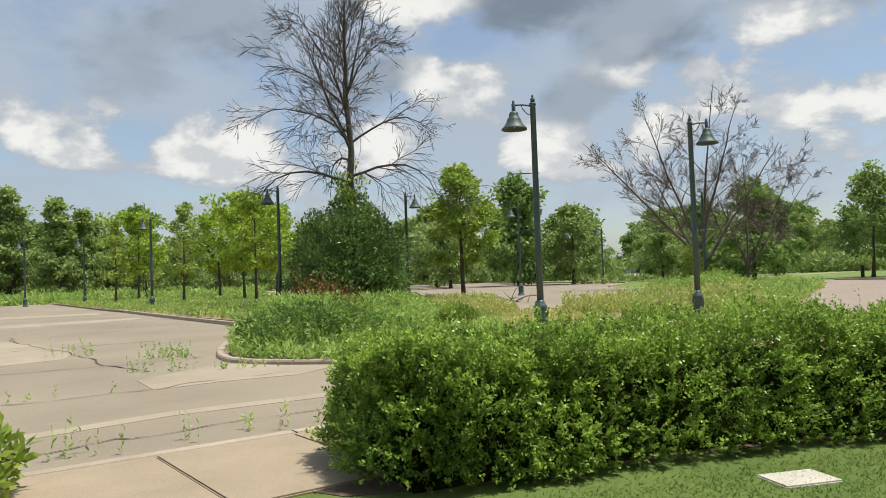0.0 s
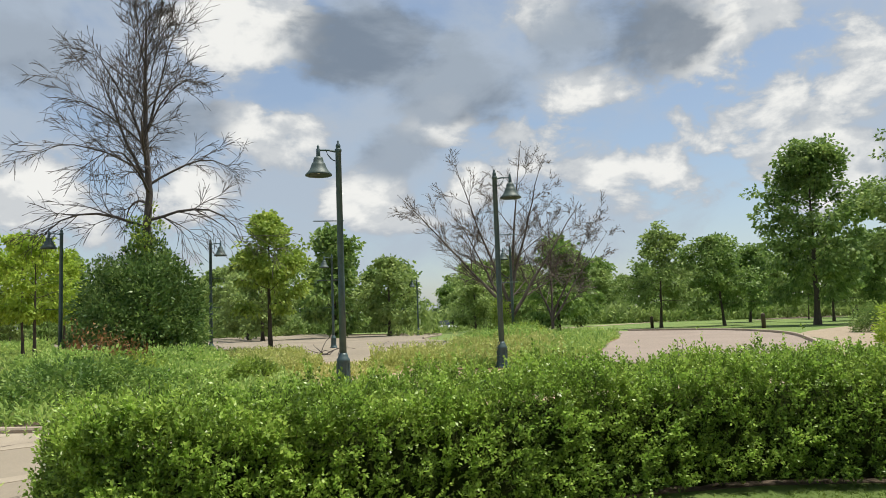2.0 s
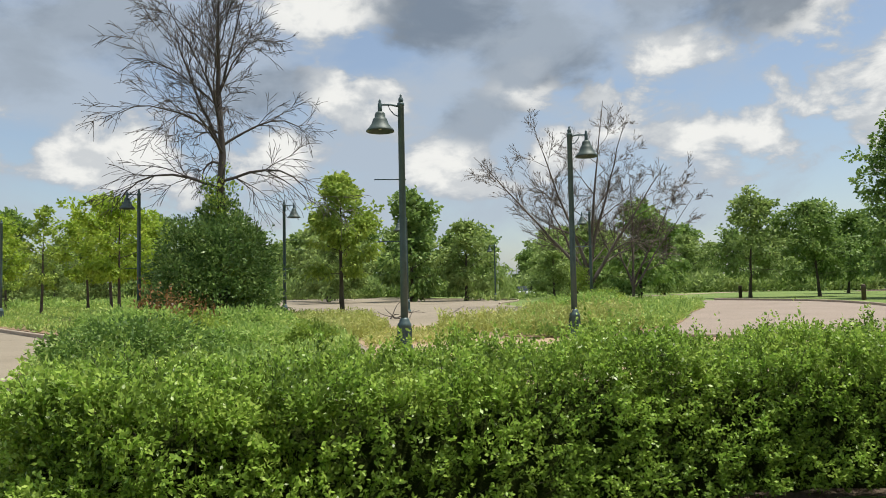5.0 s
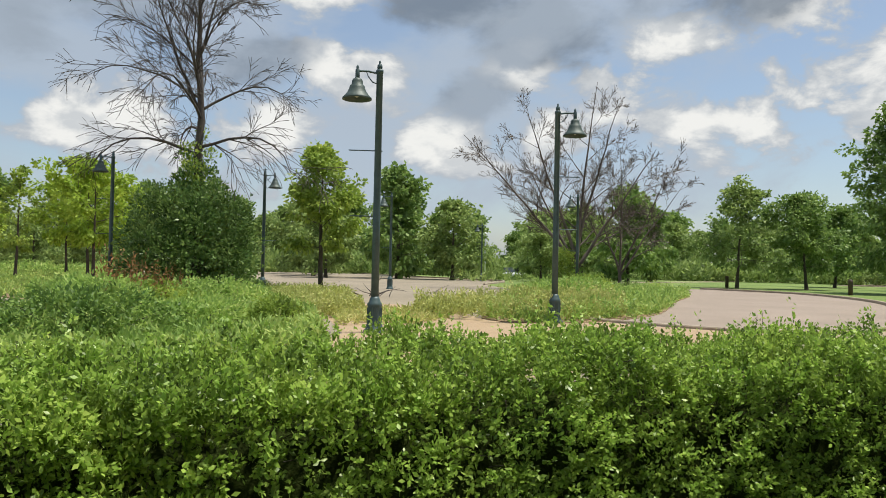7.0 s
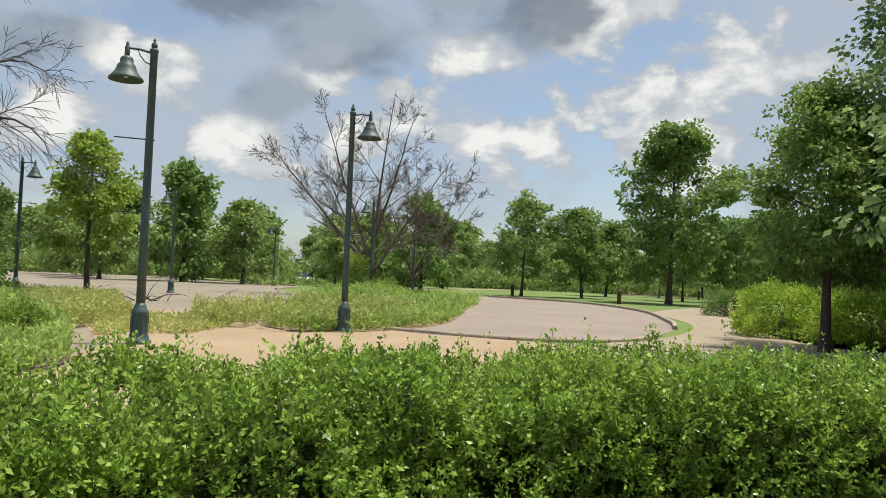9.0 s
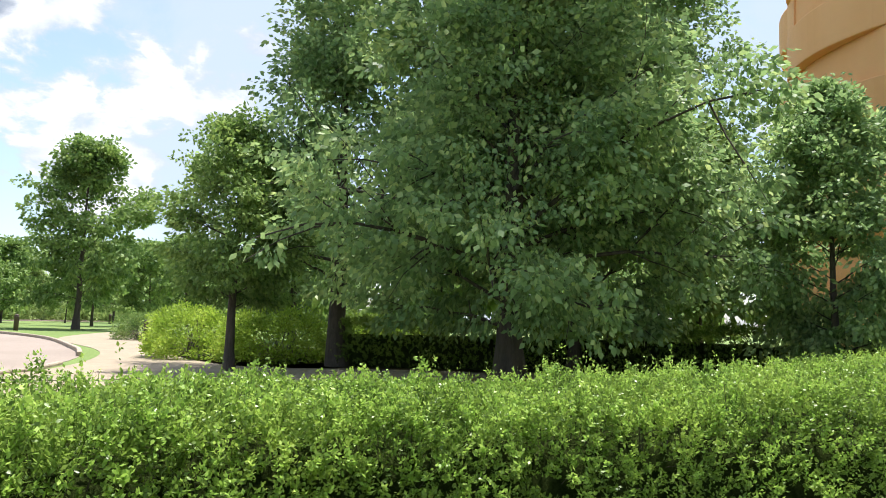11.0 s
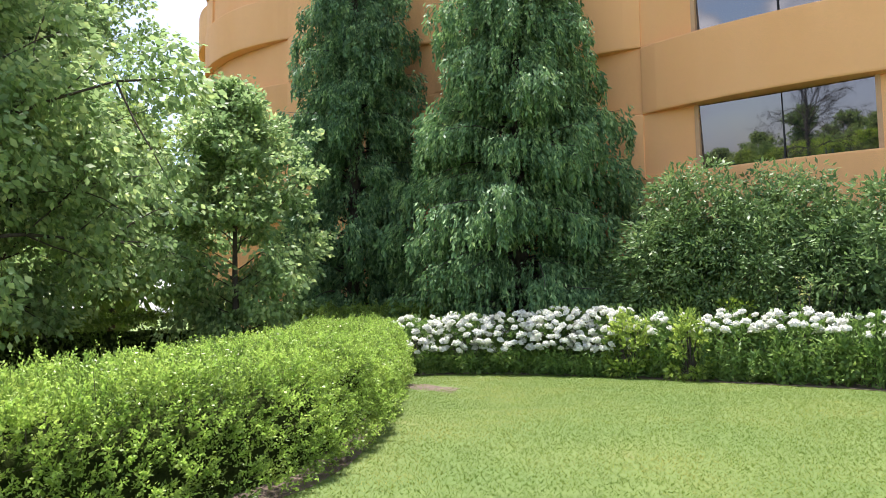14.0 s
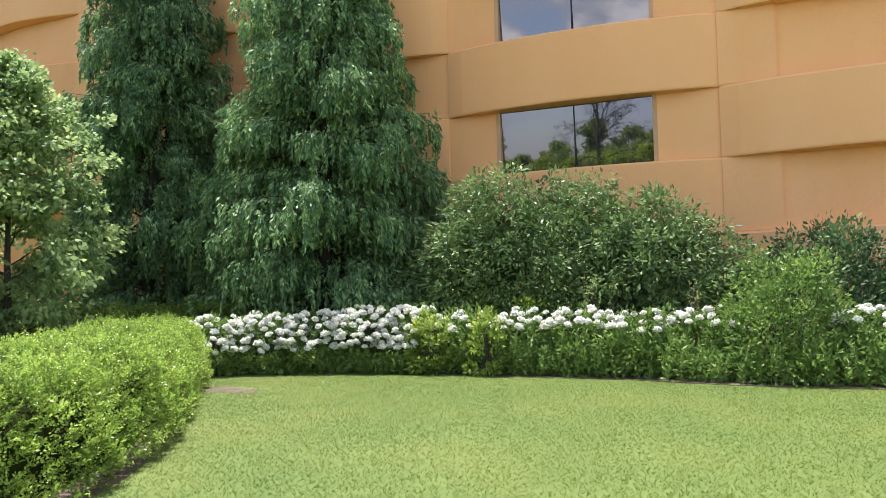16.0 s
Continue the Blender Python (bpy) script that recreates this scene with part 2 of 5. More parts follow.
# ---- mesh helpers ----
def mesh_of(name, verts, faces, material=None, smooth=False):
    """A mesh from arrays: verts (n, 3), faces (m, 3 or 4)."""
    verts, faces = np.asarray(verts, np.float32), np.asarray(faces, np.int32)
    me = bpy.data.meshes.new(name)
    k = faces.shape[1]
    me.vertices.add(len(verts))
    me.vertices.foreach_set("co", verts.ravel())
    me.loops.add(faces.size)
    me.loops.foreach_set("vertex_index", faces.ravel())
    me.polygons.add(len(faces))
    me.polygons.foreach_set("loop_start", np.arange(0, faces.size, k, dtype=np.int32))
    me.polygons.foreach_set("loop_total", np.full(len(faces), k, np.int32))
    if smooth:
        me.polygons.foreach_set("use_smooth", np.ones(len(faces), bool))
    me.update(calc_edges=True)
    if material:
        me.materials.append(material)
    return me


def part_of(name, me, parent, label="", kind=""):
    ob = new(name, me)
    ob.parent = parent
    return tagged(ob, label, kind=kind)


def part(name, bm, material, parent, label="", smooth=False):
    """Links a bmesh as one mesh object under a thing or a part."""
    me = bpy.data.meshes.new(name)
    bmesh.ops.recalc_face_normals(bm, faces=bm.faces)
    bm.to_mesh(me)
    bm.free()
    if smooth:
        me.polygons.foreach_set("use_smooth", np.ones(len(me.polygons), bool))
    me.materials.append(material)
    ob = new(name, me)
    ob.parent = parent
    return tagged(ob, label)


def empty(name, x, y, z=0.0, rz=0.0, label="", category="", group="", kind=""):
    e = new(name)
    e.empty_display_size = 0.2
    e.matrix_basis = pose(x, y, z, 0, 0, rz)
    return tagged(e, label, category, group, kind)


def box(bm, x0, x1, y0, y1, z0, z1, bevel=0.0):
    vs = [bm.verts.new((x, y, z)) for x in (x0, x1) for y in (y0, y1) for z in (z0, z1)]
    fs = [bm.faces.new([vs[i] for i in q]) for q in ((0, 1, 3, 2), (4, 6, 7, 5), (0, 4, 5, 1), (2, 3, 7, 6), (0, 2, 6, 4), (1, 5, 7, 3))]
    if bevel:
        edges = list({e for f in fs for e in f.edges})
        bmesh.ops.bevel(bm, geom=edges, offset=bevel, segments=2, affect="EDGES")
    return bm


def lathe(bm, profile, sides=20, x=0.0, y=0.0):
    """Spins (radius, z) about a vertical axis."""
    rings = []
    for r, z in profile:
        rings.append([bm.verts.new((x + max(r, 1e-4) * math.cos(2 * math.pi * i / sides), y + max(r, 1e-4) * math.sin(2 * math.pi * i / sides), z)) for i in range(sides)])
    for a, b in zip(rings, rings[1:]):
        for i in range(sides):
            bm.faces.new((a[i], a[(i + 1) % sides], b[(i + 1) % sides], b[i]))
    bm.faces.new(rings[0][::-1])
    bm.faces.new(rings[-1])
    return bm


def tubes(lines, sides=6):
    """Tapered tubes along polylines; lines: (points (n, 3), radii (n,))."""
    V, F, base = [], [], 0
    for pts, rad in lines:
        pts, rad = np.asarray(pts, float), np.asarray(rad, float)
        d = np.gradient(pts, axis=0)
        d /= np.linalg.norm(d, axis=1)[:, None] + 1e-9
        ref = np.where(np.abs(d[:, 2:3]) > 0.9, [[1.0, 0, 0]], [[0, 0, 1.0]])
        u = np.cross(d, ref)
        u /= np.linalg.norm(u, axis=1)[:, None] + 1e-9
        v = np.cross(d, u)
        k = sides if rad[0] > 0.03 else 4 if rad[0] > 0.012 else 3
        a = np.arange(k) * 2 * math.pi / k
        ring = pts[:, None, :] + rad[:, None, None] * (np.cos(a)[None, :, None] * u[:, None, :] + np.sin(a)[None, :, None] * v[:, None, :])
        V.append(ring.reshape(-1, 3))
        n = len(pts)
        i, j = np.meshgrid(np.arange(n - 1), np.arange(k), indexing="ij")
        q = np.stack([i * k + j, i * k + (j + 1) % k, (i + 1) * k + (j + 1) % k, (i + 1) * k + j], -1).reshape(-1, 4)
        F.append(q + base)
        base += n * k
    return np.concatenate(V), np.concatenate(F)


def unit(v):
    return v / (np.linalg.norm(v, axis=-1, keepdims=True) + 1e-9)


def leaves_at(rng, pos, way, length, width=0.5, fold=0.25, spread=0.3):
    """One folded leaf a point, along way: base, two sides and a tip, bent along the midrib."""
    n = len(pos)
    d = unit(way)
    s = unit(np.cross(d, rng.normal(size=(n, 3))))
    u = np.cross(s, d)
    L = (length * (1 + spread * rng.uniform(-1, 1, n)))[:, None]
    mid = pos + d * L * 0.45 - u * L * fold * 0.4
    V = np.stack([pos, mid + s * L * width * 0.5 + u * L * fold * 0.35, pos + d * L - u * L * fold * 0.25, mid - s * L * width * 0.5 + u * L * fold * 0.35], 1).reshape(-1, 3)
    b = (np.arange(n) * 4)[:, None]
    F = np.concatenate([b + [0, 1, 2], b + [0, 2, 3]], 1).reshape(-1, 3)
    return V, F


def inside(poly, p):
    """Which points (n, 2) lie in the polygon."""
    poly = np.asarray(poly, float)
    res = np.zeros(len(p), bool)
    for (x0, y0), (x1, y1) in zip(poly, np.roll(poly, -1, 0)):
        cross = ((y0 > p[:, 1]) != (y1 > p[:, 1])) & (p[:, 0] < (x1 - x0) * (p[:, 1] - y0) / (y1 - y0 + 1e-12) + x0)
        res ^= cross
    return res


def scatter_in(rng, poly, n):
    poly = np.asarray(poly, float)
    lo, hi = poly.min(0), poly.max(0)
    out = []
    while sum(map(len, out)) < n:
        p = rng.uniform(lo, hi, (n * 2, 2))
        out.append(p[inside(poly, p)])
    return np.concatenate(out)[:n]


def smooth_line(pts, n, closed=False):
    """Points along a smooth curve through pts, evenly spaced."""
    p = [Vector(q) for q in pts]
    if closed:
        p = [p[-1]] + p + [p[0], p[1]]
    else:
        p = [p[0] * 2 - p[1]] + p + [p[-1] * 2 - p[-2]]
    fine = []
    for a, b, c, d in zip(p, p[1:], p[2:], p[3:]):
        for k in range(24):
            t = k / 24
            fine.append(0.5 * (2 * b + (c - a) * t + (2 * a - 5 * b + 4 * c - d) * t * t + (3 * b - a - 3 * c + d) * t ** 3))
    fine.append(p[-2])
    arr = np.array([tuple(q) for q in fine])
    s = np.r_[0, np.cumsum(np.linalg.norm(np.diff(arr, axis=0), axis=1))]
    at = np.linspace(0, s[-1], n + 1)[:n] if closed else np.linspace(0, s[-1], n)
    return np.stack([np.interp(at, s, arr[:, i]) for i in range(arr.shape[1])], 1)


def sheet(name, outline, z, material, label, category, kind="structure", rise=0.0, top_noise=0.0):
    """A flat patch of ground with a rim that goes down to the soil."""
    bm = bmesh.new()
    top = [bm.verts.new((x, y, z)) for x, y in outline]
    low = [bm.verts.new((x, y, z - 0.15)) for x, y in outline]
    f = bm.faces.new(top)
    for i in range(len(top)):
        j = (i + 1) % len(top)
        bm.faces.new((top[i], low[i], low[j], top[j]))
    bmesh.ops.triangulate(bm, faces=[f])
    ob = part(name, bm, material, None)
    return tagged(ob, label, category, kind=kind)


def kerb(name, pts, n, width=0.16, height=0.13, label="weathered concrete kerb along the parking lot", closed=False):
    """A kerb of separate stones with thin joints along a curve."""
    line = smooth_line([(*p, 0) for p in pts], n + (0 if closed else 1), closed)
    root = empty(name, 0, 0, label=label, category="kerb", kind="structure")
    m = len(line)
    for i in range(m if closed else m - 1):
        a, b = Vector(line[i]), Vector(line[(i + 1) % m])
        d = (b - a).normalized()
        s = Vector((-d.y, d.x, 0)) * width / 2
        a2, b2 = a + d * 0.012, b - d * 0.012
        bm = bmesh.new()
        h = height
        prof = ((-1, -0.1), (-1, h - 0.03), (-0.75, h), (0.8, h), (1, h - 0.02), (1, -0.1))
        ra = [bm.verts.new(a2 + s * u + Vector((0, 0, w))) for u, w in prof]
        rb = [bm.verts.new(b2 + s * u + Vector((0, 0, w))) for u, w in prof]
        for k in range(len(prof)):
            q = (k + 1) % len(prof)
            bm.faces.new((ra[k], ra[q], rb[q], rb[k]))
        bm.faces.new(ra[::-1])
        bm.faces.new(rb)
        part("kerbstone", bm, KERB, root)
    return root


# ---- ground ----
def build_ground():
    bm = bmesh.new()
    bmesh.ops.create_grid(bm, x_segments=60, y_segments=60, size=900)
    for v in bm.verts:
        v.co.z = 0.0
    tagged(part("ground", bm, MEADOW, None), "green meadow grass reaching the horizon", "ground", kind="structure")


build_ground()
LOT = [(-60, 6.75), (21.0, 6.75), (20.6, 11), (22, 16), (34, 24), (46.5, 41), (62, 53.5), (74, 92), (80, 150), (40, 190), (-60, 150)]
sheet("parking_lot", LOT, 0.006, ASPHALT, "faded tan asphalt parking lot with weedy cracks", "parking lot")
LOOP = [tuple(p) for p in smooth_line([(20.6, 13.2), (20.9, 9.4), (24, 7.6), (29, 7.6), (34.7, 9.0), (46.3, 13.7), (55.8, 21.0), (59.0, 29.5), (52, 33), (36, 20.5), (28, 15.5)], 60, True)]
sheet("turning_loop", LOOP, 0.012, DRIVE, "reddish-grey asphalt turning loop", "drive")
sheet("sandy_drive", [(7.5, 8.6), (9.5, 7.4), (20.4, 6.9), (20.45, 12.9), (17.8, 14.8), (20.5, 19), (21, 22.5), (18.5, 23.2), (14.5, 17.5), (12.2, 13.8), (9, 11)], 0.010, SAND, "sand-brown paved strip behind the hedge", "drive")
WALK = [tuple(p) for p in smooth_line([(20.7, 7.6), (21.6, 3.9), (22.0, -0.8), (21.5, -3.2), (20.8, -7), (20, -12), (22.2, -12.5), (24.6, -8.5), (25.2, -4.2), (25.9, -1.0), (26.3, 2.6), (33.2, 5.7), (44, 8.2), (62, 10), (62, 13), (47, 12.9), (35, 8.4), (29, 7.1), (24, 7.0)], 80, True)]
sheet("footpath", WALK, 0.014, CONCRETE, "pale tan concrete footpath curving past the trees", "path")
sheet("far_path", [(60, 46), (150, 52), (190, 30), (190, 33), (150, 55.5), (60, 48.5)], 0.012, CONCRETE, "pale path across the far grass", "path")
sheet("dirt_bank", [(100, 34), (150, 40), (175, 30), (150, 22), (110, 26)], 0.03, SOIL, "bare reddish earth beyond the grass", "ground")


def build_pavement():
    root = empty("pavement", 0, 0, label="tan concrete pavement of large slabs beside the lot", category="pavement", kind="structure")
    x = -8.15
    rng = random.Random(4)
    while x < 20:
        w = 1.25
        bm = bmesh.new()
        box(bm, x + 0.006, x + w - 0.006, 4.75, 6.62, -0.1, 0.025 + rng.uniform(-0.004, 0.004), 0.012)
        part("slab", bm, CONCRETE, root)
        x += w


build_pavement()
kerb("kerb_1", [(-14, 6.7), (20.3, 6.7)], 14, height=0.03, label="flush concrete kerb beside the pavement")
kerb("kerb_2", [(20.5, 13.4), (20.55, 9.5), (22.5, 7.4), (26, 7.25)], 8, height=0.09, label="pale concrete kerb at the mouth of the turning loop")
kerb("kerb_3", [(30, 7.75), (34.7, 9.1), (46.4, 13.8), (55.8, 21.0), (59.2, 29.8)], 26, height=0.15, label="dark weathered kerb round the turning loop")
kerb("kerb_4", [(47, 41.8), (61.5, 53), (66, 70), (74.5, 92), (80, 130)], 40, height=0.14, label="kerb between the lot and the far grass")
kerb("kerb_5", [(9.4, 24.7), (10.0, 36), (11.5, 60), (12.2, 78)], 24, height=0.14)

ISLAND_A = [tuple(p) for p in smooth_line([(5.3, 13.4), (6.6, 11.3), (9.6, 11.2), (12.0, 14.4), (16.2, 21), (19.8, 28.5), (19.2, 33), (13.5, 31.5), (8.4, 21), (6.0, 16)], 60, True)]
ISLAND_B = [tuple(p) for p in smooth_line([(18.2, 15.4), (18.8, 13.1), (24.3, 13.6), (34, 18.2), (45.5, 23.8), (48.5, 30), (47, 36), (38, 30.5), (32, 26), (24.5, 20)], 60, True)]
ISLAND_C = [(10.0, 25.5), (15, 35), (22, 40), (30, 70), (14, 78), (12.0, 76), (10.6, 50)]
sheet("weed_island", ISLAND_A, 0.05, SOIL, "overgrown planting island of the lot", "planting bed")
sheet("weed_island", ISLAND_B, 0.03, MULCH, "overgrown planting island by the loop", "planting bed")
sheet("tree_island", ISLAND_C, 0.10, MULCH, "dry grassy tree island of the lot", "planting bed")
kerb("kerb_6", [(9.4, 24.7), (7.4, 19.4), (5.7, 15.8), (5.1, 13.4), (6.0, 11.8), (7.0, 11.1)], 18, height=0.09)
sheet("bed_soil", [(-6, -13.6), (1.8, -13.3), (4.0, -13.4), (6.1, -14.0), (8.4, -14.1), (11.1, -14.2), (13.6, -13.6), (15.2, -12.0), (19, -11.5), (30, -14), (44, -30), (-6, -30)], 0.02, SOIL, "dark soil of the planting bed", "planting bed")
sheet("bare_patch", [tuple(p) for p in smooth_line([(11.75, -10.0), (12.3, -10.15), (12.9, -10.2), (13.6, -10.9), (13.1, -11.05), (12.7, -10.85), (12.1, -10.75), (11.9, -10.35)], 24, True)], 0.008, SOIL, "bare brown patch in the lawn", "ground")
LAWN_EDGE = [(-14, -13.6), (1.8, -13.3), (4.0, -13.4), (6.1, -14.0), (8.4, -14.1), (11.1, -14.2), (13.6, -13.6), (15.2, -12.2), (11, -6.2), (9.6, -3), (9.4, 1), (7.5, 3.6), (4.5, 4.5), (2.4, 4.72), (-14, 4.72)]
sheet("lawn", LAWN_EDGE, 0.005, LAWN, "mown green lawn inside the curved hedge", "lawn")
sheet("hedge_soil", [tuple(p[:2]) for p in smooth_line([(2.5, 4.5), (4.7, 3.75), (6.4, 3.1), (7.7, 1.95), (8.2, 0.5), (8.3, -1.2), (8.45, -3.4), (9.65, -5.6), (12.1, -9.0), (14.5, -12.0), (16.0, -13.4), (17.0, -11.0), (12.5, -4.0), (11, 2), (8.5, 5), (5, 5.6), (2.4, 5.6)], 60, True)], 0.011, SOIL, "bare brown soil under the hedge", "ground")


def build_slab():
    bm = bmesh.new()
    box(bm, -0.22, 0.22, -0.16, 0.16, -0.05, 0.022, 0.01)
    root = part("ground_cover", bm, surface("pale_plate", (0.44, 0.41, 0.34), (0.52, 0.49, 0.42), 0.8, 3, 80, 0.2), None)
    root.matrix_basis = pose(4.98, 2.74, 0, 0, 0, -22)
    tagged(root, "pale concrete cover plate set in the lawn", "cover plate")


build_slab()

CRACK = surface("crack_fill", (0.05, 0.04, 0.03), (0.10, 0.08, 0.06), 0.95, 4, 60, 0.5)
PATCH = surface("pale_patch", (0.27, 0.225, 0.165), (0.37, 0.315, 0.235), 0.9, 0.5, 80, 0.3, c=(0.29, 0.24, 0.17))
sheet("lot_patch", [(2.6, 25), (3.2, 22), (3.5, 19), (2.9, 17.2), (1.8, 16.8), (-6, 18.5), (-9, 27)], 0.012, PATCH, "pale concrete patch in the asphalt", "patch")
sheet("lot_patch", [(3.1, 12.2), (4.2, 13.0), (5.2, 13.2), (5.9, 11.9), (6.2, 11.4), (5.1, 10.8), (4.0, 11.0), (3.0, 10.9)], 0.012, PATCH, "pale concrete patch at the island's nose", "patch")
sheet("lot_patch", [(-8, 8.7), (0.9, 8.6), (2.6, 8.9), (4.7, 8.75), (9, 9.0), (9, 8.75), (4.5, 8.45), (2.6, 8.6), (0.9, 8.3), (-8, 8.3)], 0.011, PATCH, "pale worn streak across the asphalt", "patch")
sheet("lot_patch", [(-8, 34), (5, 33), (9, 34.5), (9, 36.5), (4, 36), (-8, 38)], 0.011, PATCH, "pale worn band across the far asphalt", "patch")
sheet("lot_patch", [(-8, 46), (9, 43), (9.5, 46), (-8, 51)], 0.011, PATCH, "pale worn band across the far asphalt", "patch")


def cracks():
    root = empty("lot_cracks", 0, 0, label="dark cracks across the faded asphalt", category="crack", kind="structure")
    rng = np.random.default_rng(77)
    for a, b, w in (((-3, 11.3), (5.2, 11.2), 0.035), ((-2, 7.6), (4.6, 7.75), 0.03), ((-5, 15.2), (4.8, 15.0), 0.05), ((3.6, 13.3), (2.9, 26), 0.05), ((-4, 21), (7, 20), 0.06), ((-4, 29), (8, 28), 0.07), ((-2, 39), (9, 38), 0.09), ((6, 9.6), (14, 9.9), 0.04), ((30, 30), (44, 42), 0.1), ((26, 36), (40, 52), 0.12)):
        n = 40
        t = np.linspace(0, 1, n)[:, None]
        line = np.array(a) * (1 - t) + np.array(b) * t + np.cumsum(rng.normal(0, 0.055, (n, 2)), 0)
        d = unit(np.gradient(line, axis=0))
        sd = np.c_[-d[:, 1], d[:, 0]] * (w * rng.uniform(0.08, 0.55, (n, 1)))
        V = np.concatenate([np.c_[line + sd, np.full(n, 0.016)], np.c_[line - sd, np.full(n, 0.016)]])
        F = [(i, i + 1, n + i + 1, n + i) for i in range(n - 1)]
        part_of("crack", mesh_of("crack", V, F, CRACK), root)


cracks()

# ---- hedge ----
# x, y, height, half the breadth
HEDGE_LINE = [(3.45, 4.82, 0.90, 0.96), (4.7, 4.52, 0.93, 0.98), (6.2, 4.08, 0.95, 1.02), (7.7, 3.3, 0.95, 1.1), (8.75, 2.15, 0.94, 1.2), (9.3, 0.6, 0.92, 1.2), (9.45, -1.2, 0.94, 1.22), (9.75, -3.1, 1.0, 1.28), (10.8, -5.1, 1.05, 1.3), (13.2, -8.3, 1.10, 1.3), (15.6, -11.4, 1.15, 1.3), (17.4, -13.5, 1.22, 1.2)]


def hedge(name, line, seed, sprigs, leaf, material, label, twig=True, core_mat=None, jut=0.17, young=None):
    """A clipped hedge: a solid core coloured dark as inner shade, and sprigs of small leaves all over its sides and
    top.
    """
    rng = np.random.default_rng(seed)
    root = empty(name, *line[0][:2], 0, label=label, category="hedge")
    off = np.array([line[0][0], line[0][1], 0])
    n = max(40, len(line) * 10)
    c = smooth_line(line, n)
    flat = c.copy()
    hw = c[:, 3].copy()
    flat = flat[:, :3]
    flat[:, 2] = 0
    d = unit(np.gradient(flat, axis=0))
    side = np.stack([-d[:, 1], d[:, 0], np.zeros(n)], 1)
    # cross-section: angle 0 at one foot, pi at the other, a rounded box
    def section(i, a, grow=1.0):
        h = c[i, 2]
        ca, sa = np.cos(a), np.sin(a)
        k = 0.28
        sx = np.sign(ca) * np.abs(ca) ** k
        sz = np.abs(sa) ** (k * 0.8)
        taper = 1.0 - 0.10 * sz
        p = flat[i] + side[i] * (hw[i] * grow * taper * sx)[:, None]
        p[:, 2] = h * grow * sz
        return p
    # the core: a plain solid body, its dark colour standing for shade between leaves
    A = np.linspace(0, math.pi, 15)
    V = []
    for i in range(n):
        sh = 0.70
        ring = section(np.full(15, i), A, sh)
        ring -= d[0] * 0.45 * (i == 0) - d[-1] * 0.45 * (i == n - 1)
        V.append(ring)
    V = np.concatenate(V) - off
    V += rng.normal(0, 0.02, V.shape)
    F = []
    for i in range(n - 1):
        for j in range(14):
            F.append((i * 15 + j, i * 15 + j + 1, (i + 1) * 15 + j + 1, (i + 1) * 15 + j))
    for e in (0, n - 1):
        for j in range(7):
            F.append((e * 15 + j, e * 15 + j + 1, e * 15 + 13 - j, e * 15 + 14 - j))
    part_of("shade_core", mesh_of("shade_core", V, F, core_mat or HEDGE_CORE), root, "solid core coloured dark for the shade inside the hedge")
    # sprigs
    s = np.r_[0, np.cumsum(np.linalg.norm(np.diff(flat, axis=0), axis=1))]
    m = sprigs
    i = np.searchsorted(s, rng.uniform(0, s[-1], m)).clip(1, n - 1)
    i[: m // 40] = rng.integers(1, 4, m // 40)
    # even spread over the sides and the top
    h, half = c[i, 2], hw[i]
    run = rng.uniform(0, 1, m) * (2 * h + 2 * half)
    onl, onr = run < h, run > h + 2 * half
    a = np.where(onl, 0.04 + 0.55 * (run / h) ** 2.2, np.where(onr, math.pi - 0.04 - 0.55 * ((2 * h + 2 * half - run) / h).clip(0, 1) ** 2.2, 0))
    base = section(i, a)
    nx = np.where(onl, 1.0, np.where(onr, -1.0, 0.0))
    top = ~(onl | onr)
    across = ((run - h) / half - 1).clip(-1, 1)
    base[top] = flat[i[top]] - side[i[top]] * (across[top] * half[top] * 0.9)[:, None]
    base[top, 2] = h[top] * (1 - 0.10 * np.abs(across[top]) ** 4)
    z_side = np.where(onl, run, 2 * h + 2 * half - run)
    sides = ~top
    base[sides] = flat[i[sides]] + side[i[sides]] * (nx[sides] * half[sides] * (1 - 0.10 * z_side[sides] / h[sides]) * (1 - 0.25 * (z_side[sides] / h[sides]) ** 7))[:, None]
    base[sides, 2] = 0.05 + z_side[sides] * 0.96
    out = side[i] * nx[:, None] + np.where(top, 1.0, 0.25)[:, None] * np.array([0, 0, 1.0]) + side[i] * (-np.where(top, across, 0) ** 3 * 0.6)[:, None]
    base += d[i] * rng.uniform(-0.25, 0.25, m)[:, None]
    # rounded ends
    me = m // 14
    for e, sg in ((0, -1), (n - 1, 1)):
        an = rng.uniform(-math.pi / 2, math.pi / 2, me)
        zz = rng.uniform(0.04, 1, me) ** 0.8
        rr = hw[e] * 0.96 * (1 - 0.3 * zz ** 5)
        lid = rng.random(me) < 0.4
        zz = np.where(lid, 0.97, zz)
        rr = np.where(lid, rr * np.sqrt(rng.random(me)), rr)
        p = flat[e] + sg * d[e] * (np.cos(an) * rr * 0.8)[:, None] + side[e] * (np.sin(an) * rr)[:, None]
        p[:, 2] = zz * c[e, 2]
        o = sg * d[e] * np.cos(an)[:, None] + side[e] * np.sin(an)[:, None] + np.array([0, 0, 1.0]) * (0.3 + zz ** 3)[:, None]
        base, out = np.concatenate([base, p]), np.concatenate([out, o])
    # a lumpy surface, its shoots standing together in tufts
    lump = np.array([noise.noise(Vector(q) * 1.7) + 0.6 * noise.noise(Vector(q) * 3.4 + Vector((9, 0, 0))) for q in base])
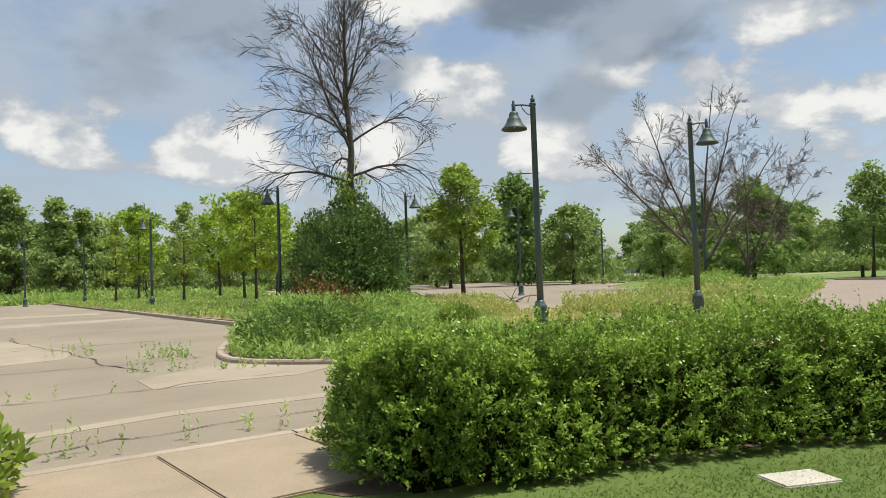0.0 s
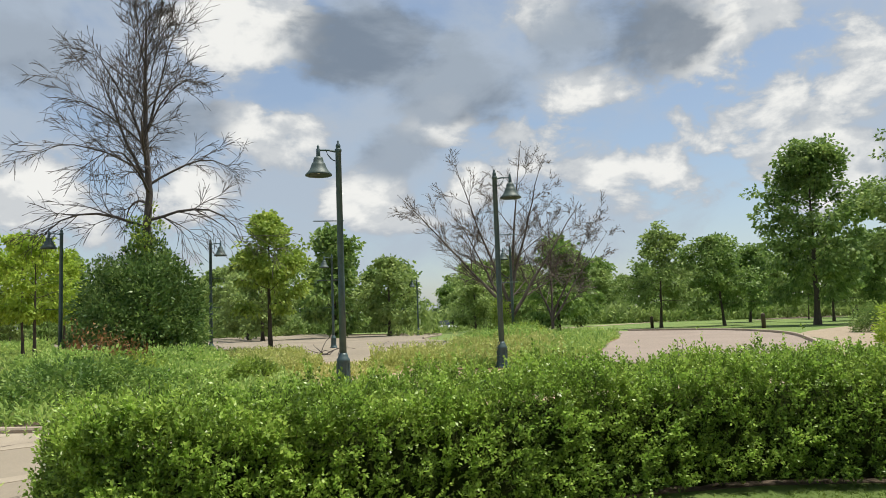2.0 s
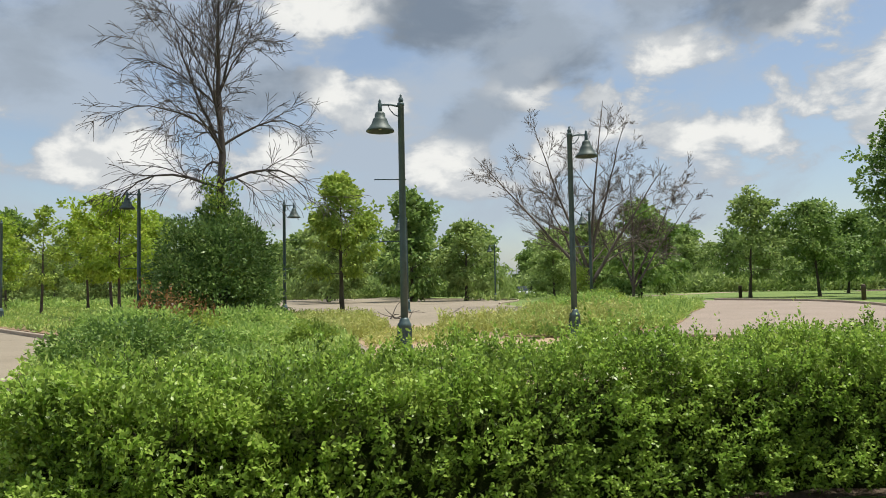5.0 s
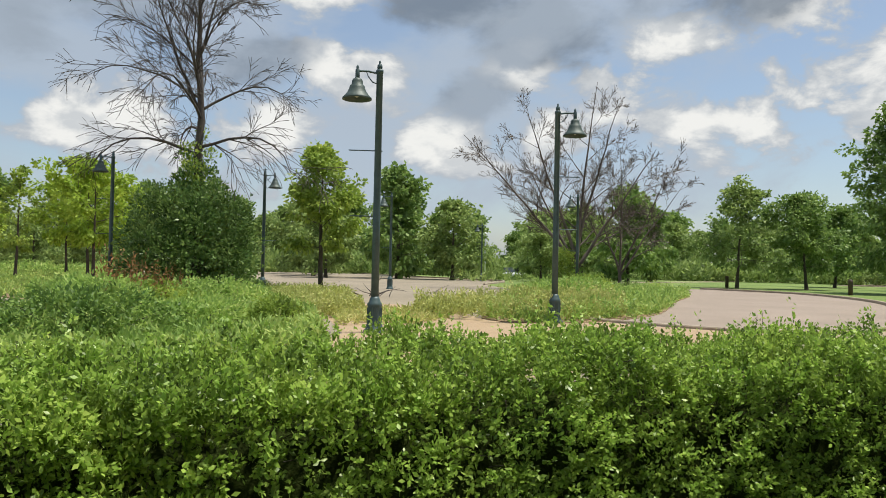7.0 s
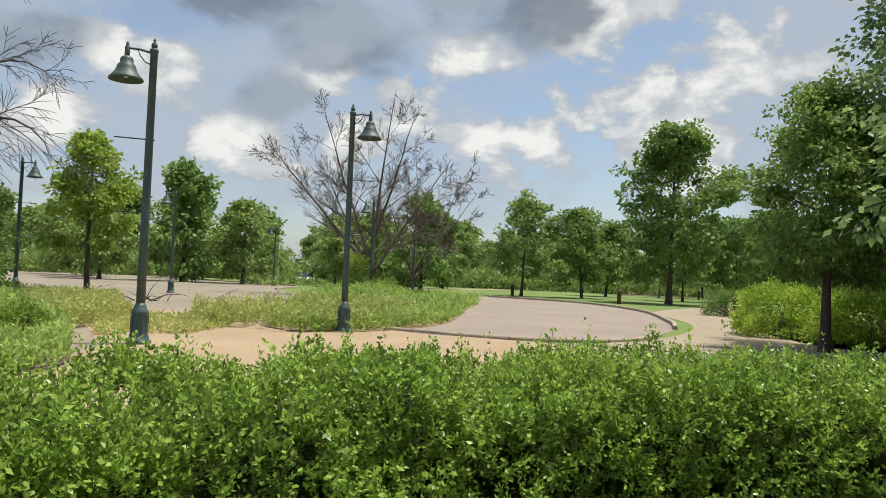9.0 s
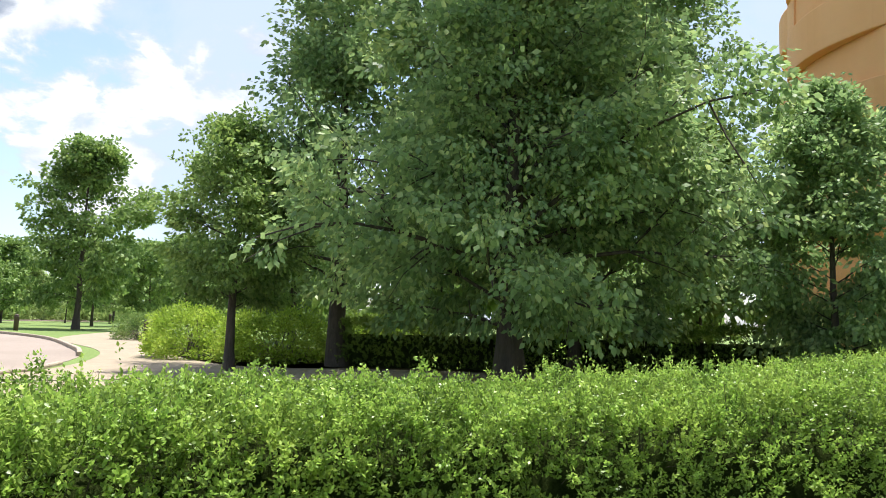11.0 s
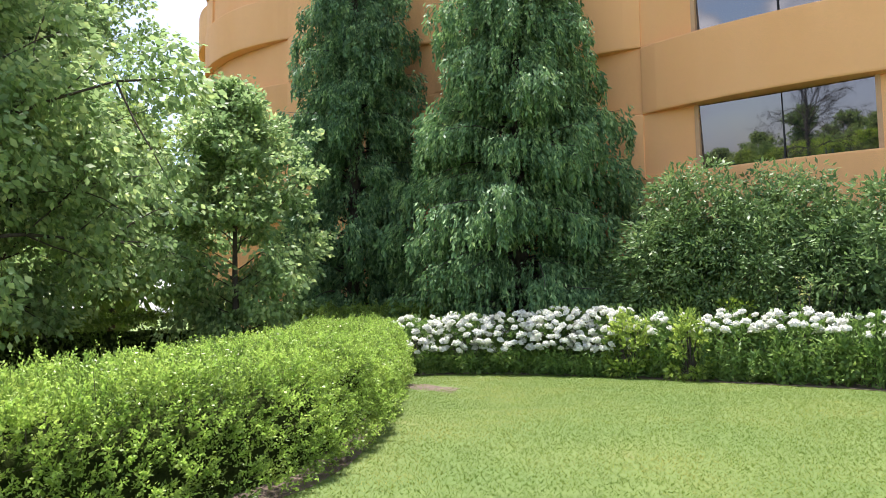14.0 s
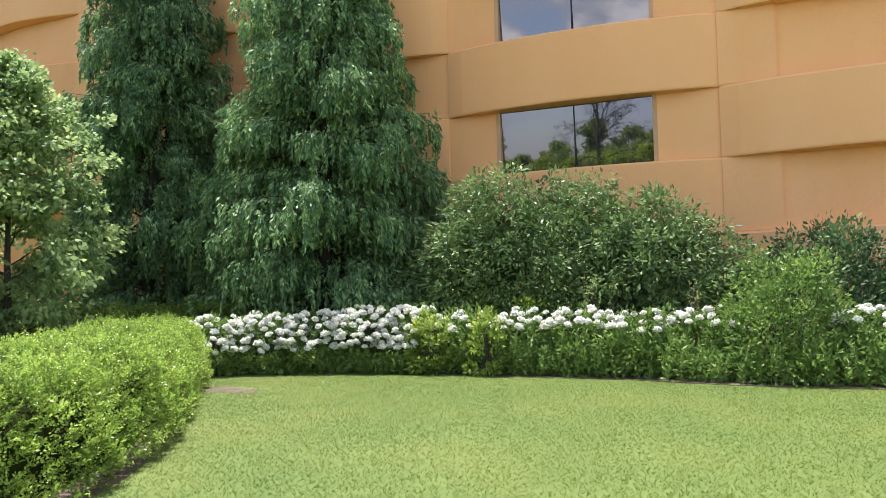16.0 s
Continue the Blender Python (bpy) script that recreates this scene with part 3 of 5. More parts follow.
    tuft = np.array([noise.noise(Vector(q) * 6.5 + Vector((3, 7, 1))) + 0.5 * noise.noise(Vector(q) * 13 + Vector((5, 0, 2))) for q in base])
    out = unit(out)
    base = base + out * (lump * 0.15 + tuft * 0.17 - 0.08 - 0.10 * rng.random(len(base)) ** 2)[:, None]
    base[:, 2] = np.maximum(base[:, 2], 0.04)
    keep = (lump > -0.95) & ((rng.random(len(base)) < 0.5) | ~np.r_[onl, np.zeros(len(base) - len(onl), bool)])
    base, out, tuft = base[keep], out[keep], tuft[keep]
    m = len(base)
    way = unit(out + rng.normal(0, 0.38, (m, 3)) + np.array([0, 0, 0.45]))
    reach = jut * rng.uniform(0.5, 1.1, m)
    tall = rng.random(m) < 0.012
    reach[tall & (out[:, 2] > 0.6)] *= 2.0
    per = 16
    t = ((np.arange(per) + 0.6) / per) ** 0.75
    t = np.tile(t, (m, 1)) + rng.uniform(-0.03, 0.03, (m, per))
    pos = base[:, None, :] + way[:, None, :] * (reach[:, None] * t)[..., None] + rng.normal(0, 0.008, (m, per, 3))
    lw = unit(way[:, None, :] * 0.75 + rng.normal(0, 0.7, (m, per, 3)))
    # the outer end of a growing shoot carries paler leaves
    pale = (t > 0.52) & (rng.random(m) < 0.42 + 0.9 * tuft)[:, None] & (rng.random((m, per)) < 0.9) if young else np.zeros((m, per), bool)
    for part_name, pick, mat, words in (("foliage", ~pale, material, "small glossy green leaves"), ("young_foliage", pale, young, "pale yellow-green young leaves")):
        if pick.any():
            V, F = leaves_at(rng, pos[pick] - off, lw[pick], np.full(int(pick.sum()), leaf), 0.55, 0.25)
            part_of(part_name, mesh_of(part_name, V, F, mat), root, words, "stuff")
    if twig:
        k = rng.choice(m, min(1500, m), False)
        V, F = tubes([(np.stack([base[j] - out[j] * 0.18 - off, base[j] + way[j] * reach[j] - off]), [0.004, 0.0015]) for j in k])
        part_of("twigwork", mesh_of("twigwork", V, F, BARK), root, "thin brown twigs", "stuff")
    return root


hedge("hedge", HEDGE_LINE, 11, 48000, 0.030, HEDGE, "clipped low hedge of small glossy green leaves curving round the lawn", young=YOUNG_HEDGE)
hedge("hedge", [(27.2, -0.6, 1.4, 0.8), (26.6, -4.0, 1.42, 0.8), (25.2, -8.0, 1.42, 0.8), (23.2, -11.5, 1.46, 0.85), (20.3, -14.2, 1.52, 0.85), (17.0, -15.7, 1.56, 0.85)], 12, 9000, 0.055, HEDGE, "taller clipped hedge in the shade beyond the footpath", False, jut=0.2)


# ---- trees ----
def curve_limb(rng, start, way, length, steps, droop=0.0, wander=0.12, lift=0.0):
    p, d = np.array(start, float), unit(np.array(way, float))
    pts = [p.copy()]
    for k in range(steps):
        d = unit(d + rng.normal(0, wander, 3) + np.array([0, 0, lift - droop * (k / steps)]))
        p = p + d * length / steps
        pts.append(p.copy())
    return np.array(pts)


def leaf_tree(name, seed, height, base, radius, trunk, n_limbs, per_clump, clumps, leaf, material, label, shape="round", group="", bark=None, stems=1, droop=0.05, clump_r=0.42):
    """A broadleaf tree: tapered trunk, limbs, twigs, and clumps of leaves at the twig ends."""
    rng = np.random.default_rng(seed)
    root = empty(name, 0, 0, label=label, category="tree", group=group)
    bark = bark or BARK
    lines, limb_lines, ends = [], [], []
    for st in range(stems):
        lean = rng.normal(0, 0.03, 2) if stems == 1 else rng.normal(0, 0.16, 2)
        top = height * 0.93
        ts = np.linspace(0, 1, 12)
        wob = np.cumsum(rng.normal(0, 0.018 * height / 8, (12, 2)), 0)
        wob[0] = 0
        tp = np.c_[lean[0] * top * ts + wob[:, 0], lean[1] * top * ts + wob[:, 1], top * ts - 0.08]
        tr = trunk * (1 - 0.93 * ts ** 0.85)
        tr[0] *= 1.35
        lines.append((tp, tr))
        for k in range(n_limbs // stems):
            u = (k + rng.random()) / (n_limbs // stems)
            z = base + (height * 0.96 - base) * u
            rel = u
            if shape == "round":
                prof = math.sin(math.pi * min(1, 0.18 + 0.80 * rel)) ** 0.65 * (1 - 0.35 * rel ** 2)
            elif shape == "cone":
                prof = (1 - rel) ** 0.75 * 0.95 + 0.08
            elif shape == "dome":
                prof = (0.80 + 0.20 * math.sin(rel * 9)) * math.sqrt(1 - (0.93 * rel) ** 3)
            elif shape == "vase":
                prof = 0.55 + 0.5 * math.sin(math.pi * rel * 0.9)
            else:
                prof = (0.75 + 0.25 * math.sin(rel * 9)) * (1 - 0.75 * rel ** 2)
            az = k * 2.399 + rng.uniform(-0.5, 0.5)
            rise = rng.uniform(0.15, 0.5) + 0.75 * rel
            if shape == "cone":
                rise = rng.uniform(-0.05, 0.3)
            length = max(0.35, radius * prof * rng.uniform(0.75, 1.12))
            f = min(1, z / top)
            start = np.array([np.interp(f, ts, tp[:, 0]), np.interp(f, ts, tp[:, 1]), z * 0.93])
            lp = curve_limb(rng, start, (math.cos(az), math.sin(az), rise), length, 6, droop, 0.10)
            r0 = max(0.012, trunk * 0.22 * (1 - 0.7 * rel) * length / radius)
            limb_lines.append((lp, r0 * (1 - 0.85 * np.linspace(0, 1, 7))))
            for q in range(6):
                w = rng.uniform(0.3, 1.0)
                at = lp[int(w * 6)]
                way = unit(lp[-1] - lp[0]) + rng.normal(0, 0.65, 3)
                sp = curve_limb(rng, at, way, length * rng.uniform(0.18, 0.42), 3, droop, 0.15)
                limb_lines.append((sp, r0 * 0.35 * (1 - 0.8 * np.linspace(0, 1, 4))))
                ends += [sp[-1], sp[2]]
            ends += [lp[-1], lp[5], lp[4], lp[3]]
        ends.append(tp[-1])
    V, F = tubes(lines, 9)
    part_of("trunk", mesh_of("trunk", V, F, bark, True), root)
    V, F = tubes(limb_lines, 5)
    part_of("branchwork", mesh_of("branchwork", V, F, bark, True), root, kind="stuff")
    ends = np.array(ends)
    pick = ends[rng.integers(0, len(ends), clumps)] + rng.normal(0, 0.06 * radius, (clumps, 3))
    pick[:, 2] = np.where(pick[:, 2] < base, base + rng.uniform(0, 0.25, clumps) * (height - base), pick[:, 2]).clip(0, height)
    size = clump_r * rng.uniform(0.5, 1.25, clumps)
    n = clumps * per_clump
    o = unit(rng.normal(size=(n, 3))) * rng.uniform(0.15, 1, (n, 1)) ** 0.5
    o[:, 2] *= 0.5
    pos = np.repeat(pick, per_clump, 0) + o * np.repeat(size, per_clump)[:, None]
    centre = np.array([0, 0, base + (height - base) * 0.4])
    way = unit(o) * 0.6 + unit(pos - centre) * 0.5 + rng.normal(0, 0.45, (n, 3)) + np.array([0, 0, -0.55])
    V, F = leaves_at(rng, pos, way, np.full(n, leaf), 0.62, 0.22)
    part_of("crown", mesh_of("crown", V, F, material), root, "leafy crown with gaps of light", "stuff")
    return root


def bare_limb(rng, wood, twigs, start, way, length, r, level, counts, droop):
    """One limb and all that springs from it, thinner and shorter each time."""
    steps = 7 if level < 2 else 5
    lp = curve_limb(rng, start, way, length, steps, droop if level == 1 else droop * 0.45, 0.09, 0.04)
    rad = r * (1 - 0.82 * np.linspace(0, 1, steps + 1))
    (wood if level < 2 else twigs).append((lp, rad))
    if level >= 4:
        return
    for k in range(counts[level]):
        w = rng.uniform(0.25, 1.0)
        i = min(steps - 1, int(w * steps))
        d = unit(lp[i + 1] - lp[i])
        off = unit(np.cross(d, rng.normal(size=3)))
        bare_limb(rng, wood, twigs, lp[i], d * 0.85 + off * rng.uniform(0.4, 0.75) + np.array([0, 0, 0.06 - 0.4 * max(0, droop - 0.2)]), length * (rng.uniform(0.3, 0.5) if level == 1 else rng.uniform(0.4, 0.7)), rad[i] * 0.55, level + 1, counts, droop)


def finish_bare(root, wood, twigs, material, thin):
    V, F = tubes(wood, 8)
    part_of("trunk", mesh_of("trunk", V, F, material, True), root, "weathered grey-brown trunk and bare limbs")
    V, F = tubes([(p, np.maximum(r, thin)) for p, r in twigs], 3)
    part_of("twigwork", mesh_of("twigwork", V, F, material), root, "fine bare twigs", "stuff")
    return root


def tall_dead_tree(name, seed, height, trunk, label, reach, forks, material):
    """A bare tree with one leader: long low limbs that arch and hang, shorter rising ones above. reach: (height, length) pairs."""
    rng = np.random.default_rng(seed)
    root = empty(name, 0, 0, label=label, category="tree")
    wood, twigs = [], []
    ts = np.linspace(0, 1, 14)
    wob = np.cumsum(rng.normal(0, 0.05, (14, 2)), 0)
    wob[0] = 0
    tp = np.c_[wob[:, 0], wob[:, 1], height * ts - 0.1]
    tr = trunk * (1 - 0.95 * ts ** 0.9)
    wood.append((tp, tr))
    z0, z1 = reach[0][0], reach[-1][0]
    for k in range(forks):
        z = z0 + (z1 - z0) * (k + 0.8 * rng.random()) / forks
        at = np.array([np.interp(z, tp[:, 2], tp[:, q]) for q in (0, 1)] + [z])
        u = (z - z0) / (z1 - z0)
        az = k * 2.399 + rng.uniform(-0.4, 0.4)
        length = np.interp(z, *zip(*reach)) * rng.uniform(0.75, 1.1)
        bare_limb(rng, wood, twigs, at, (math.cos(az), math.sin(az), 0.22 + 1.5 * u), length * (1 + 0.25 * u), max(0.03, np.interp(z, tp[:, 2], tr) * 0.45), 1, (0, 7, 5, 3), 0.56 - 0.5 * u)
    # leaders that fork from the trunk and rise close beside it
    for k in range(4):
        i = 6 + k % 3
        az = 1.6 * k + rng.uniform(-0.3, 0.3)
        bare_limb(rng, wood, twigs, tp[i], (0.42 * math.cos(az), 0.42 * math.sin(az), 1.0), height * rng.uniform(0.30, 0.38), tr[i] * 0.62, 1, (0, 7, 4, 3), 0.03)
    return finish_bare(root, wood, twigs, material, 0.010)


def forked_dead_tree(name, seed, trunk, label, stems, forks, spread, material, split=0.17):
    """A bare tree whose short trunk splits into straight leaning stems. stems: (lean x, lean y, height)."""
    rng = np.random.default_rng(seed)
    root = empty(name, 0, 0, label=label, category="tree")
    wood, twigs = [], []
    for lx, ly, hh in stems:
        ts = np.linspace(0, 1, 14)
        bend = np.maximum(0, ts - split) * hh
        wob = np.cumsum(rng.normal(0, 0.05, (14, 2)), 0) * (ts > split)[:, None]
        tp = np.c_[lx * bend + wob[:, 0], ly * bend + wob[:, 1], hh * ts - 0.1]
        tr = trunk * (1 - 0.95 * ts ** 0.45)
        wood.append((tp, tr))
        for k in range(forks):
            u = 0.3 + 0.66 * (k + rng.random() * 0.7) / forks
            i = min(12, int(u * 13))
            az = k * 2.399 + rng.uniform(-0.5, 0.5)
            bare_limb(rng, wood, twigs, tp[i], (math.cos(az) + lx, math.sin(az) + ly, 0.75), spread * (1.1 - 0.6 * u) * rng.uniform(0.7, 1.15), tr[i] * 0.5, 1, (0, 5, 4, 3), 0.12)
    return finish_bare(root, wood, twigs, material, 0.0105)


def put(ob, x, y, z=0.0, rz=0.0, s=1.0):
    ob.matrix_basis = pose(x, y, z, 0, 0, rz) @ Matrix.Diagonal((s, s, s, 1))
    return ob


def copy_scaled(ob, x, y, rz, s, label="", z=0.0):
    c = copy_thing(ob, pose(x, y, z, 0, 0, rz))
    c.scale = (s, s, s)
    return tagged(c, label)


def shrub(name, seed, w, d, h, clumps, per, leaf, material, label, category="shrub", clump_r=0.25, group="", droop=False):
    """A bush: stems fanning from the ground, clumps of leaves over an uneven rounded body."""
    rng = np.random.default_rng(seed)
    root = empty(name, 0, 0, label=label, category=category, group=group)
    az = rng.uniform(0, 2 * math.pi, clumps)
    up = rng.uniform(-0.15, 1, clumps)
    rr = np.sqrt(np.maximum(0, 1 - up.clip(0, 1) ** 2)) ** 0.8
    shell = rng.uniform(0.55, 1.02, clumps) ** 0.5
    lump = np.array([1 + 0.22 * noise.noise(Vector((math.cos(a) * 1.6 + seed, math.sin(a) * 1.6, u * 2.2))) for a, u in zip(az, up)])
    c = np.c_[np.cos(az) * rr * w / 2 * shell * lump, np.sin(az) * rr * d / 2 * shell * lump, 0.08 + h * (0.06 + 0.9 * up.clip(0, 1)) * shell * lump]
    c[:, 2] = c[:, 2].clip(0.05, h)
    stems = []
    for k in rng.choice(clumps, min(30, clumps), False):
        a = np.array([rng.normal(0, w * 0.06), rng.normal(0, d * 0.06), -0.05])
        mid = (a + c[k]) / 2 + np.array([0, 0, h * 0.12])
        stems.append((np.array([a, mid, c[k]]), [0.012 + 0.006 * h, 0.01, 0.004]))
    V, F = tubes(stems, 5)
    part_of("stemwork", mesh_of("stemwork", V, F, BARK), root, kind="stuff")
    n = clumps * per
    o = unit(rng.normal(size=(n, 3))) * rng.uniform(0.1, 1, (n, 1)) ** 0.5
    pos = np.repeat(c, per, 0) + o * clump_r * np.repeat(rng.uniform(0.6, 1.2, clumps), per)[:, None] * np.array([1, 1, 0.8])
    pos[:, 2] = np.maximum(pos[:, 2], 0.03)
    way = unit(o) * 0.7 + unit(pos - [0, 0, h * 0.2]) * 0.5 + rng.normal(0, 0.4, (n, 3)) + np.array([0, 0, -0.5 if droop else 0.05])
    V, F = leaves_at(rng, pos, way, np.full(n, leaf), 0.5 if not droop else 0.36, 0.22)
    part_of("foliage", mesh_of("foliage", V, F, material), root, kind="stuff")
    return root


# dead trees
put(tall_dead_tree("dead_tree", 21, 15.8, 0.27, "tall bare dead tree with arching limbs above a leafy thicket", ((5.6, 5.2), (8.0, 4.9), (10.0, 4.0), (12.5, 2.8), (15.0, 1.1)), 22, DEADWOOD), 16.9, 30.2, 0, 150)
put(forked_dead_tree("dead_tree", 27, 0.26, "wide bare dead tree with rising branches", ((-0.52, 0.74, 10.6), (-0.30, 0.24, 12.4), (0.10, -0.04, 14.2), (0.20, -0.16, 12.8), (0.42, -0.46, 9.6), (-0.15, 0.50, 9.0)), 9, 4.4, PALE_BRANCH), 44.4, 31.1)
put(forked_dead_tree("dead_tree", 29, 0.16, "smaller bare dead tree behind the wide one", ((0.28, -0.36, 9.4), (0.05, 0.05, 9.8), (-0.2, 0.3, 8.2), (0.42, -0.52, 7.6)), 8, 3.0, PALE_BRANCH), 47.6, 29.8)

# the leafy thicket round the tall dead tree
put(shrub("thicket", 31, 5.4, 5.0, 4.7, 640, 38, 0.16, IVY, "dark leafy thicket climbing the dead trunk", clump_r=0.45), 16.7, 29.9)
put(shrub("thicket", 34, 2.9, 2.8, 5.7, 260, 36, 0.15, IVY, "upper leafy growth round the dead trunk", clump_r=0.42), 16.9, 30.1)
put(shrub("vine", 32, 1.9, 1.9, 6.7, 170, 36, 0.16, MAPLE, "bright green vine wound up the dead trunk", "vine", clump_r=0.34), 16.9, 30.2)
put(shrub("vine", 33, 1.3, 1.3, 3.0, 90, 26, 0.16, MAPLE, "green vine at the foot of the wide dead tree", "vine", clump_r=0.3), 43.4, 31.2)

# lindens beside the footpath
put(leaf_tree("linden_tree", 41, 12.5, 1.25, 6.0, 0.36, 52, 46, 1700, 0.17, LINDEN, "broad linden with dense drooping green leaves", "dome", droop=0.16, clump_r=0.6), 21.0, -3.8)
put(leaf_tree("linden_tree", 42, 14.0, 1.6, 6.9, 0.20, 66, 42, 2300, 0.17, LINDEN, "linden with a slender trunk and dense green crown", "dome", droop=0.14, clump_r=0.62), 24.9, -6.9)
put(leaf_tree("linden_tree", 43, 8.0, 0.6, 2.75, 0.12, 50, 42, 900, 0.145, LINDEN, "small light green linden beside the hedge", "round", droop=0.10, clump_r=0.45), 20.2, -11.9)
put(leaf_tree("linden_tree", 44, 15.5, 2.4, 5.2, 0.30, 40, 40, 1050, 0.175, LINDEN, "tall dark-trunked tree in front of the bright shrubs", "full", droop=0.12, clump_r=0.66), 26.8, -0.2)
put(leaf_tree("linden_tree", 45, 6.9, 1.7, 2.55, 0.15, 28, 60, 470, 0.12, DARK_LEAF, "small round dark green tree beside the footpath", "round", clump_r=0.45), 24.5, 2.77)

# young trees of the lot
maple = put(leaf_tree("maple_tree", 51, 7.0, 2.0, 2.15, 0.13, 24, 34, 230, 0.19, MAPLE, "young green maple in the lot island", "round", clump_r=0.42), 22.2, 28.8, 0.08)
lime_tree = put(leaf_tree("young_tree", 52, 6.6, 2.1, 2.5, 0.12, 20, 30, 170, 0.24, LIME, "young yellow-green tree in the lot island", "vase", group="island trees", clump_r=0.5), 20.6, 52.5, 0.08)
thin_tree = put(leaf_tree("young_tree", 53, 7.4, 1.8, 1.7, 0.11, 14, 24, 85, 0.22, MAPLE, "thin half-bare young tree in the lot island", "round", group="island trees", clump_r=0.4), 16.8, 54.2, 0.08)
for x, y, s, src in ((18.0, 71.0, 1.15, 0), (14.5, 64, 0.95, 1), (23.8, 66.5, 1.1, 0), (17.2, 42.0, 0.95, 0), (20.5, 78, 1.1, 1), (25.5, 58, 1.0, 0)):
    copy_scaled(lime_tree if src == 0 else thin_tree, x, y, 47 * x, s, z=0.08)
spread_tree = put(leaf_tree("park_tree", 61, 15.2, 2.0, 5.6, 0.26, 38, 40, 560, 0.32, DARK_LEAF, "tall spreading green park tree on the grass", "round", clump_r=0.85), 66.4, 17.0)
park = put(leaf_tree("park_tree", 62, 10.2, 1.9, 4.3, 0.15, 26, 30, 230, 0.30, WOODS, "open-crowned green park tree on the grass", "cone", clump_r=0.7), 68.2, 31.0)
round_tree = put(leaf_tree("park_tree", 63, 8.6, 1.5, 4.0, 0.15, 28, 32, 320, 0.30, DARK_LEAF, "round dark green park tree", "round", clump_r=0.75), 71.8, 26.4)
for x, y, s, src in ((88, 29.5, 1.0, 0), (96, 25.5, 0.55, 1), (104, 22, 1.15, 0), (84, 14.5, 1.0, 0), (80, 19.0, 0.9, 1), (92, 12, 1.2, 0)):
    copy_scaled(round_tree if src == 0 else park, x, y, 31 * x, s)

# woods round the meadow
wood_a = put(leaf_tree("wood_tree", 71, 11, 0.9, 5.2, 0.28, 24, 22, 240, 0.54, WOODS, "broad green tree of the far woods", "round", group="far woods", clump_r=1.15), 60, 84)
wood_b = put(leaf_tree("wood_tree", 72, 12, 0.8, 4.4, 0.26, 24, 22, 220, 0.54, DARK_LEAF, "dark green tree of the far woods", "full", group="far woods", clump_r=1.1), 71, 78)
wood_c = put(leaf_tree("fir_tree", 73, 16, 0.6, 4.2, 0.28, 34, 22, 400, 0.48, WOODS, "pointed green conifer of the far woods", "cone", group="far woods", clump_r=0.9), 13, 112)
rw = random.Random(5)
for k in range(58):
    az = radians(-4 + 100 * (k + rw.uniform(-0.3, 0.3)) / 58)
    far = rw.uniform(112, 150) + (18 if 30 < math.degrees(az) < 50 else 0)
    copy_scaled((wood_a, wood_b, wood_a)[k % 3], far * math.sin(az), far * math.cos(az), rw.uniform(0, 360), rw.uniform(0.6, 0.95))
for k in range(24):
    az = radians(-2 + 96 * (k + rw.uniform(-0.4, 0.4)) / 24)
    far = rw.uniform(168, 210)
    copy_scaled((wood_b, wood_a)[k % 2], far * math.sin(az), far * math.cos(az), rw.uniform(0, 360), rw.uniform(1.1, 1.6))
for x, y, s in ((16.9, 103.6, 0.86), (20.2, 106, 0.78), (24, 108, 0.6), (8, 125, 0.6)):
    copy_scaled(wood_c, x, y, 40 * x, s)
for x, y, s, src in ((56.3, 63, 1.02, wood_b), (59.2, 57.6, 0.78, wood_a), (67, 41.4, 0.80, wood_b), (64, 70, 0.7, wood_b), (53, 74, 0.72, wood_a), (49, 66, 0.7, wood_a), (67, 52, 0.55, wood_a), (80, 56, 0.85, wood_a), (86, 50, 0.8, wood_b), (40, 78, 0.7, wood_a), (34, 82, 0.6, wood_b), (28, 90, 0.6, wood_a)):
    copy_scaled(src, x, y, 23 * x, s)

for x, y, s in ((41, -6, 1.0), (43, -13, 1.1), (39, -19, 1.0), (48, 1, 0.9), (36, -13, 0.7), (46, -22, 1.2), (52, -8, 1.3)):
    copy_scaled(wood_b, x, y, 37 * x, s, "dark green tree beyond the shaded hedge")

# shrubs by the footpath
golden = put(shrub("golden_shrub", 81, 4.4, 3.2, 1.75, 330, 40, 0.10, LIME, "rounded yellow-green shrub beside the footpath", group="footpath shrubs", clump_r=0.3), 30.6, 4.3)
copy_scaled(golden, 28.6, 1.6, 130, 0.98)
copy_scaled(golden, 29.6, -1.4, 250, 0.9)
put(shrub("dark_shrub", 82, 3.0, 2.6, 1.5, 200, 34, 0.10, DARK_LEAF, "small dark rounded shrub at the bend of the path", clump_r=0.28), 46.5, 8.8)


